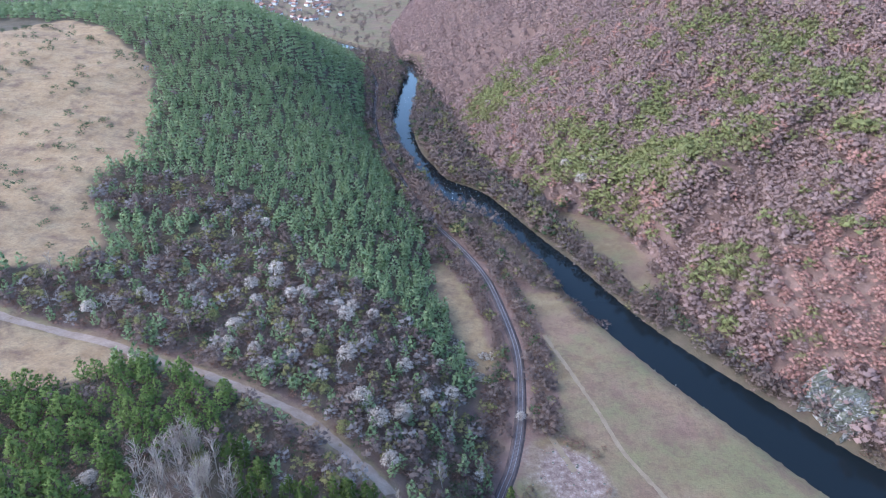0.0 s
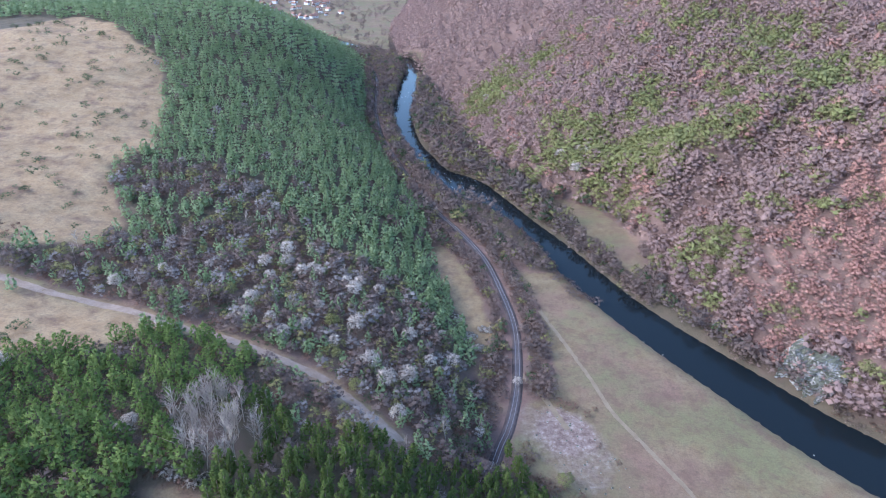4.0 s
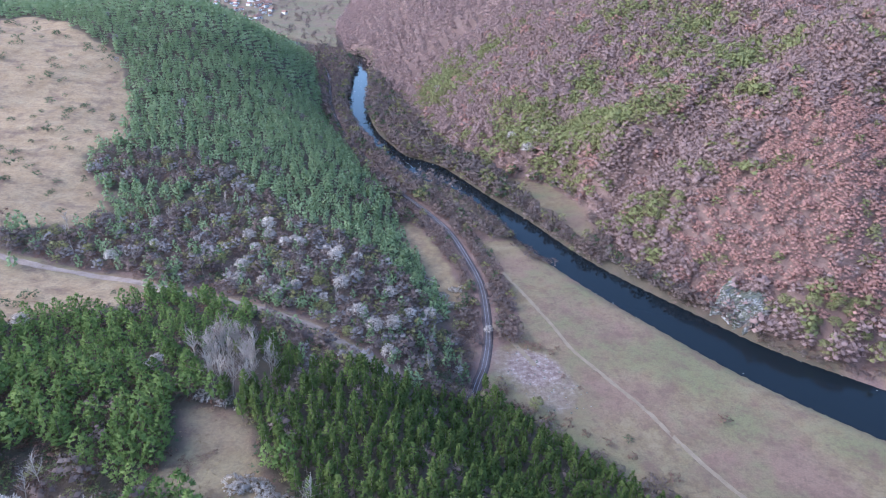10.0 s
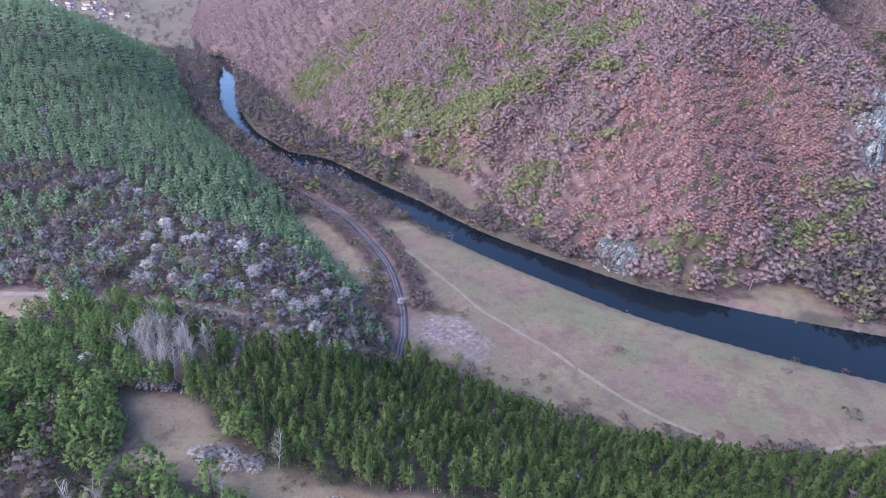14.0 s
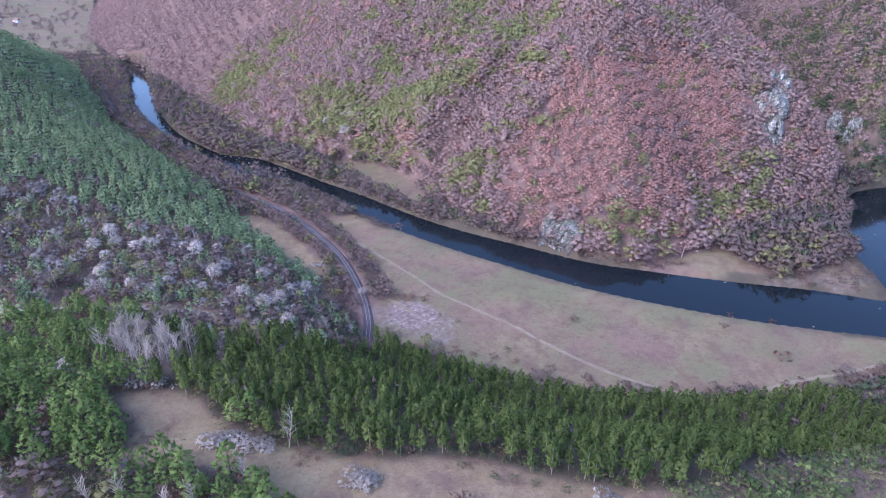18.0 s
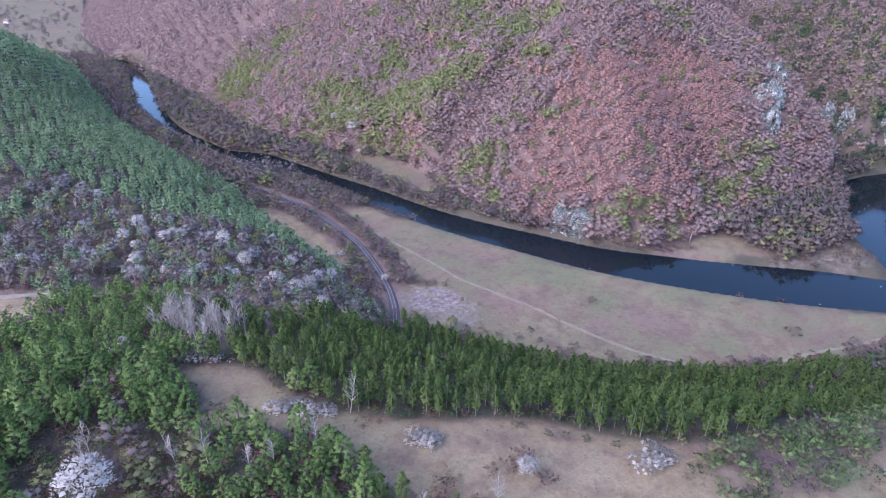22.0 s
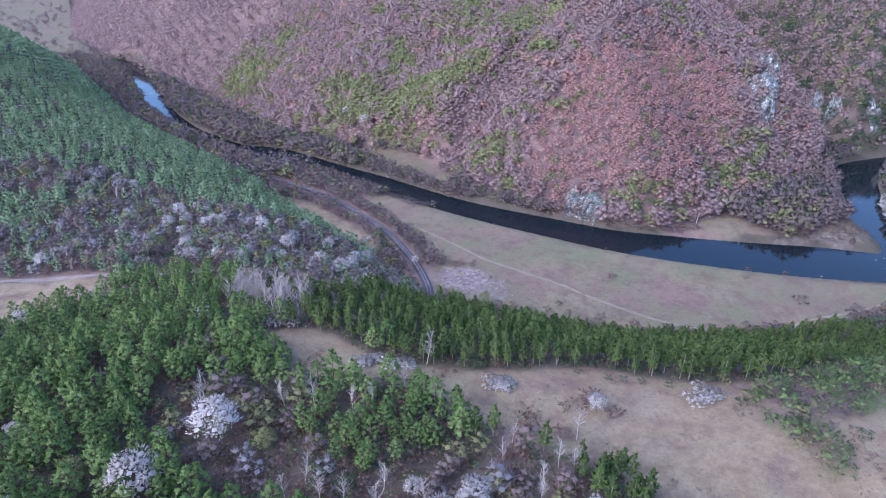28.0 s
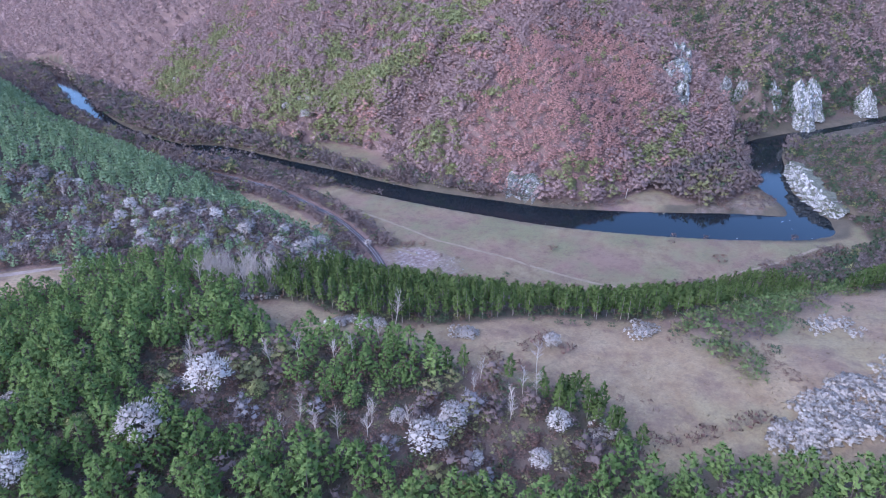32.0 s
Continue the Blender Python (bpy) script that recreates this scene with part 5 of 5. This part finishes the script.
PALE = "weathered white limestone crag rising from the wooded slope"
crag("limestone_crag", (149, 176, -1), 210, 30, 18, 0.6, 71, "low broken white limestone crag beside the river")
crag("limestone_crag", (160, 176, 5), 225, 12, 9, 0.7, 72, "low broken white limestone crag beside the river")
crag("limestone_crag", (339, 190, height_at(339, 190) - 1), 214, 15, 18, 0.35, 73, PALE)
crag("limestone_crag", (349, 206, height_at(349, 206) - 1), 214, 30, 17, 0.45, 74, PALE)
crag("limestone_crag", (372, 216, height_at(372, 216) - 1), 214, 22, 19, 0.45, 80, PALE)
crag("limestone_crag", (464, 144, 0), 214, 30, 36, 0.85, 75, PALE)
crag("limestone_crag", (492, 146, 4), 220, 26, 30, 0.9, 85, PALE)
crag("limestone_crag", (450, 168, 12), 216, 26, 24, 0.8, 76, PALE)
crag("limestone_crag", (440, 188, 14), 218, 16, 22, 0.8, 77, PALE)
crag("limestone_crag", (446, 208, 22), 218, 12, 15, 0.8, 78, PALE)
crag("limestone_crag", (556, 124, 2), 214, 20, 24, 0.8, 79, PALE)


def river_cliff():
    """The undercut limestone bank round the river's bend."""
    line = smooth_line([(286, 32), (292, 46), (302, 59), (313, 71), (340, 91), (356, 100)], 1.5)
    way = np.gradient(line, axis=0)
    way /= np.linalg.norm(way, axis=1)[:, None]
    side = np.stack([-way[:, 1], way[:, 0]], 1)
    n, k = len(line), 14
    run = np.linspace(0, 1, n)
    high = 11 * np.sin(np.pi * np.clip(run * 0.95 + 0.04, 0, 1)) ** 0.6 * (1 + 0.2 * waves(run * 60, run * 0, 9, 81)) + 1
    rows = []
    for j in range(k):
        f = j / (k - 1)
        bulge = 1.2 + 2.4 * np.abs(waves(run * 120, run * 0 + f * 12, 9, 82)) + 1.2 * waves(run * 120, run * 0 + f * 12, 4, 84) - f * f * 4 - (7 if j == k - 1 else 0)
        rows.append(np.column_stack([line + side * bulge[:, None], -3 + f * (high + 3) - (2.5 if j == k - 1 else 0)]))
    verts = np.stack(rows, 1).reshape(-1, 3) + np.random.RandomState(83).normal(0, 0.35, (n * k, 3))
    at = (np.arange(n - 1)[:, None] * k + np.arange(k - 1)).ravel()
    me = mesh_of("river_cliff", verts, np.stack([at, at + k, at + k + 1, at + 1], 1), LIMESTONE)
    tagged(new("river_cliff", me), "pale limestone cliff undercut by the river bend", "rock", "limestone crags over the river")


river_cliff()


def lump(name, mat, radius, seed, squash=0.7):
    """An angular stone."""
    bm = bmesh.new()
    bmesh.ops.create_icosphere(bm, subdivisions=1, radius=radius)
    r = random.Random(seed)
    for v in bm.verts:
        v.co *= r.uniform(0.7, 1.25)
        v.co.z *= squash
    me = bpy.data.meshes.new(name)
    bm.to_mesh(me)
    bm.free()
    me.materials.append(mat)
    return me


# stones in the river, on the gravel spit and on the rubble patch
stones = [lump("stone", LIMESTONE, 1.0, s) for s in (91, 92, 93)]


def stone(x, y, size, lift, label, group):
    ob = new("stone", stones[rng.randint(3)])
    ob.matrix_basis = Matrix.LocRotScale((x, y, lift), Euler((0, 0, rng.uniform(0, 6.28))), (size, size * rng.uniform(0.7, 1.3), size))
    tagged(ob, label, "stone", group)


for i in range(110):
    k = rng.randint(30, len(RIVER_LINE) - 30)
    x, y, w = RIVER_LINE[k]
    s = rng.choice((-1, 1)) * w * rng.uniform(0.86, 1.06)
    dx, dy = RIVER_LINE[k + 1][:2] - RIVER_LINE[k][:2]
    long = math.hypot(dx, dy)
    stone(x - dy / long * s, y + dx / long * s, rng.uniform(0.25, 0.6), WATER_LEVEL + max(0, (y - 420) / 120) * 0.9 + 0.1, "pale river stone at the water's edge", "stones along the river")
for i in range(90):
    x, y = rng.uniform(30, 68), rng.uniform(115, 166)
    if inside(np.array([x]), np.array([y]), QUARRY)[0]:
        stone(x, y, rng.uniform(0.2, 0.55), height_at(x, y) + 0.1, "pale stone on the rubble patch", "stones on the rubble patch")

# pole on the far bank
pole = tagged(new("wooden_pole"), "pale leaning pole on the far river bank", "pole")
pole.matrix_basis = pose(206, 134, height_at(206, 134), 4, 3, 0)
v, f = stick((0, 0, -0.5), (0, 0, 7.0), 0.22, 0.16, 8)
part("shaft", mesh_of("shaft", v, f, PALE_BARK), pole)
v, f = stick((-0.7, 0, 6.3), (0.7, 0, 6.3), 0.09, 0.09, 4)
part("crossarm", mesh_of("crossarm", v, f, PALE_BARK), pole)

# ---- village far up the valley ----
WALL = plain("white_render", (0.62, 0.60, 0.57), (0.82, 0.80, 0.77), 0.4, 0.9, 0.01)
ROOF = plain("clay_roof", (0.22, 0.12, 0.09), (0.36, 0.21, 0.16), 0.6, 0.9, 0.05)
GLASS = plain("dark_window", (0.03, 0.035, 0.04), (0.06, 0.07, 0.08), 0.5, 0.2, 0.01)


def house_meshes(w, d, h):
    """Walls, a gabled roof with eaves, and a window."""
    wall = bmesh.new()
    bmesh.ops.create_cube(wall, size=1, matrix=Matrix.Diagonal((w, d, h, 1)))
    for v in wall.verts:
        v.co.z += h / 2 - 0.5
    pts = [(-w / 2 - 0.6, -d / 2 - 0.6, h - 0.6), (w / 2 + 0.6, -d / 2 - 0.6, h - 0.6), (w / 2 + 0.6, d / 2 + 0.6, h - 0.6), (-w / 2 - 0.6, d / 2 + 0.6, h - 0.6), (-w / 2 - 0.6, 0, h + d * 0.36), (w / 2 + 0.6, 0, h + d * 0.36)]
    roof = bpy.data.meshes.new("roof")
    roof.from_pydata(pts, [], [(0, 1, 5, 4), (2, 3, 4, 5), (0, 4, 3), (1, 2, 5), (3, 2, 1, 0)])
    roof.materials.append(ROOF)
    walls = bpy.data.meshes.new("wall")
    wall.to_mesh(walls)
    wall.free()
    walls.materials.append(WALL)
    pane = bmesh.new()
    bmesh.ops.create_cube(pane, size=1, matrix=Matrix.Diagonal((1.4, 0.12, 1.5, 1)))
    panes = bpy.data.meshes.new("window")
    pane.to_mesh(panes)
    pane.free()
    panes.materials.append(GLASS)
    return walls, roof, panes


KINDS = [house_meshes(*size) for size in ((10, 8, 5), (12, 8, 6), (16, 10, 5), (9, 7, 4))]
firsts = {}
for i in range(70):
    y = rng.uniform(1220, 1800)
    x = rng.uniform(-0.29, -0.15) * y + rng.normal(0, 14)
    if river_gap(np.array([x]), np.array([y]))[0] < 10:
        continue
    k = rng.randint(4)
    at = pose(x, y, height_at(x, y), 0, 0, rng.uniform(0, 180))
    if k in firsts:
        copy_thing(firsts[k], at)
        continue
    top = tagged(new("house"), "small white village house with a gabled clay roof", "house", "houses of the far village")
    part("wall", KINDS[k][0], top), part("roof", KINDS[k][1], top)
    for s in (-2.6, 2.6):
        part("window", KINDS[k][2], top).matrix_basis = pose(s, -(8, 8, 10, 7)[k] / 2 - 0.03, 2.6)
    top.matrix_basis = at
    firsts[k] = top
X, Y, kind, r = scatter((-900, 900), (-60, 2300), 15, 44)
on = (waves(X, Y, 160, 45) + r.normal(0, 0.8, len(X)) > 0.5) & (kind == "open")
planted(BROADS_FAR, trees_at(X[on], Y[on], 6, 12, r), "far_field_trees", WILLOW, "scattered distant bare trees in the far fields", "trees")
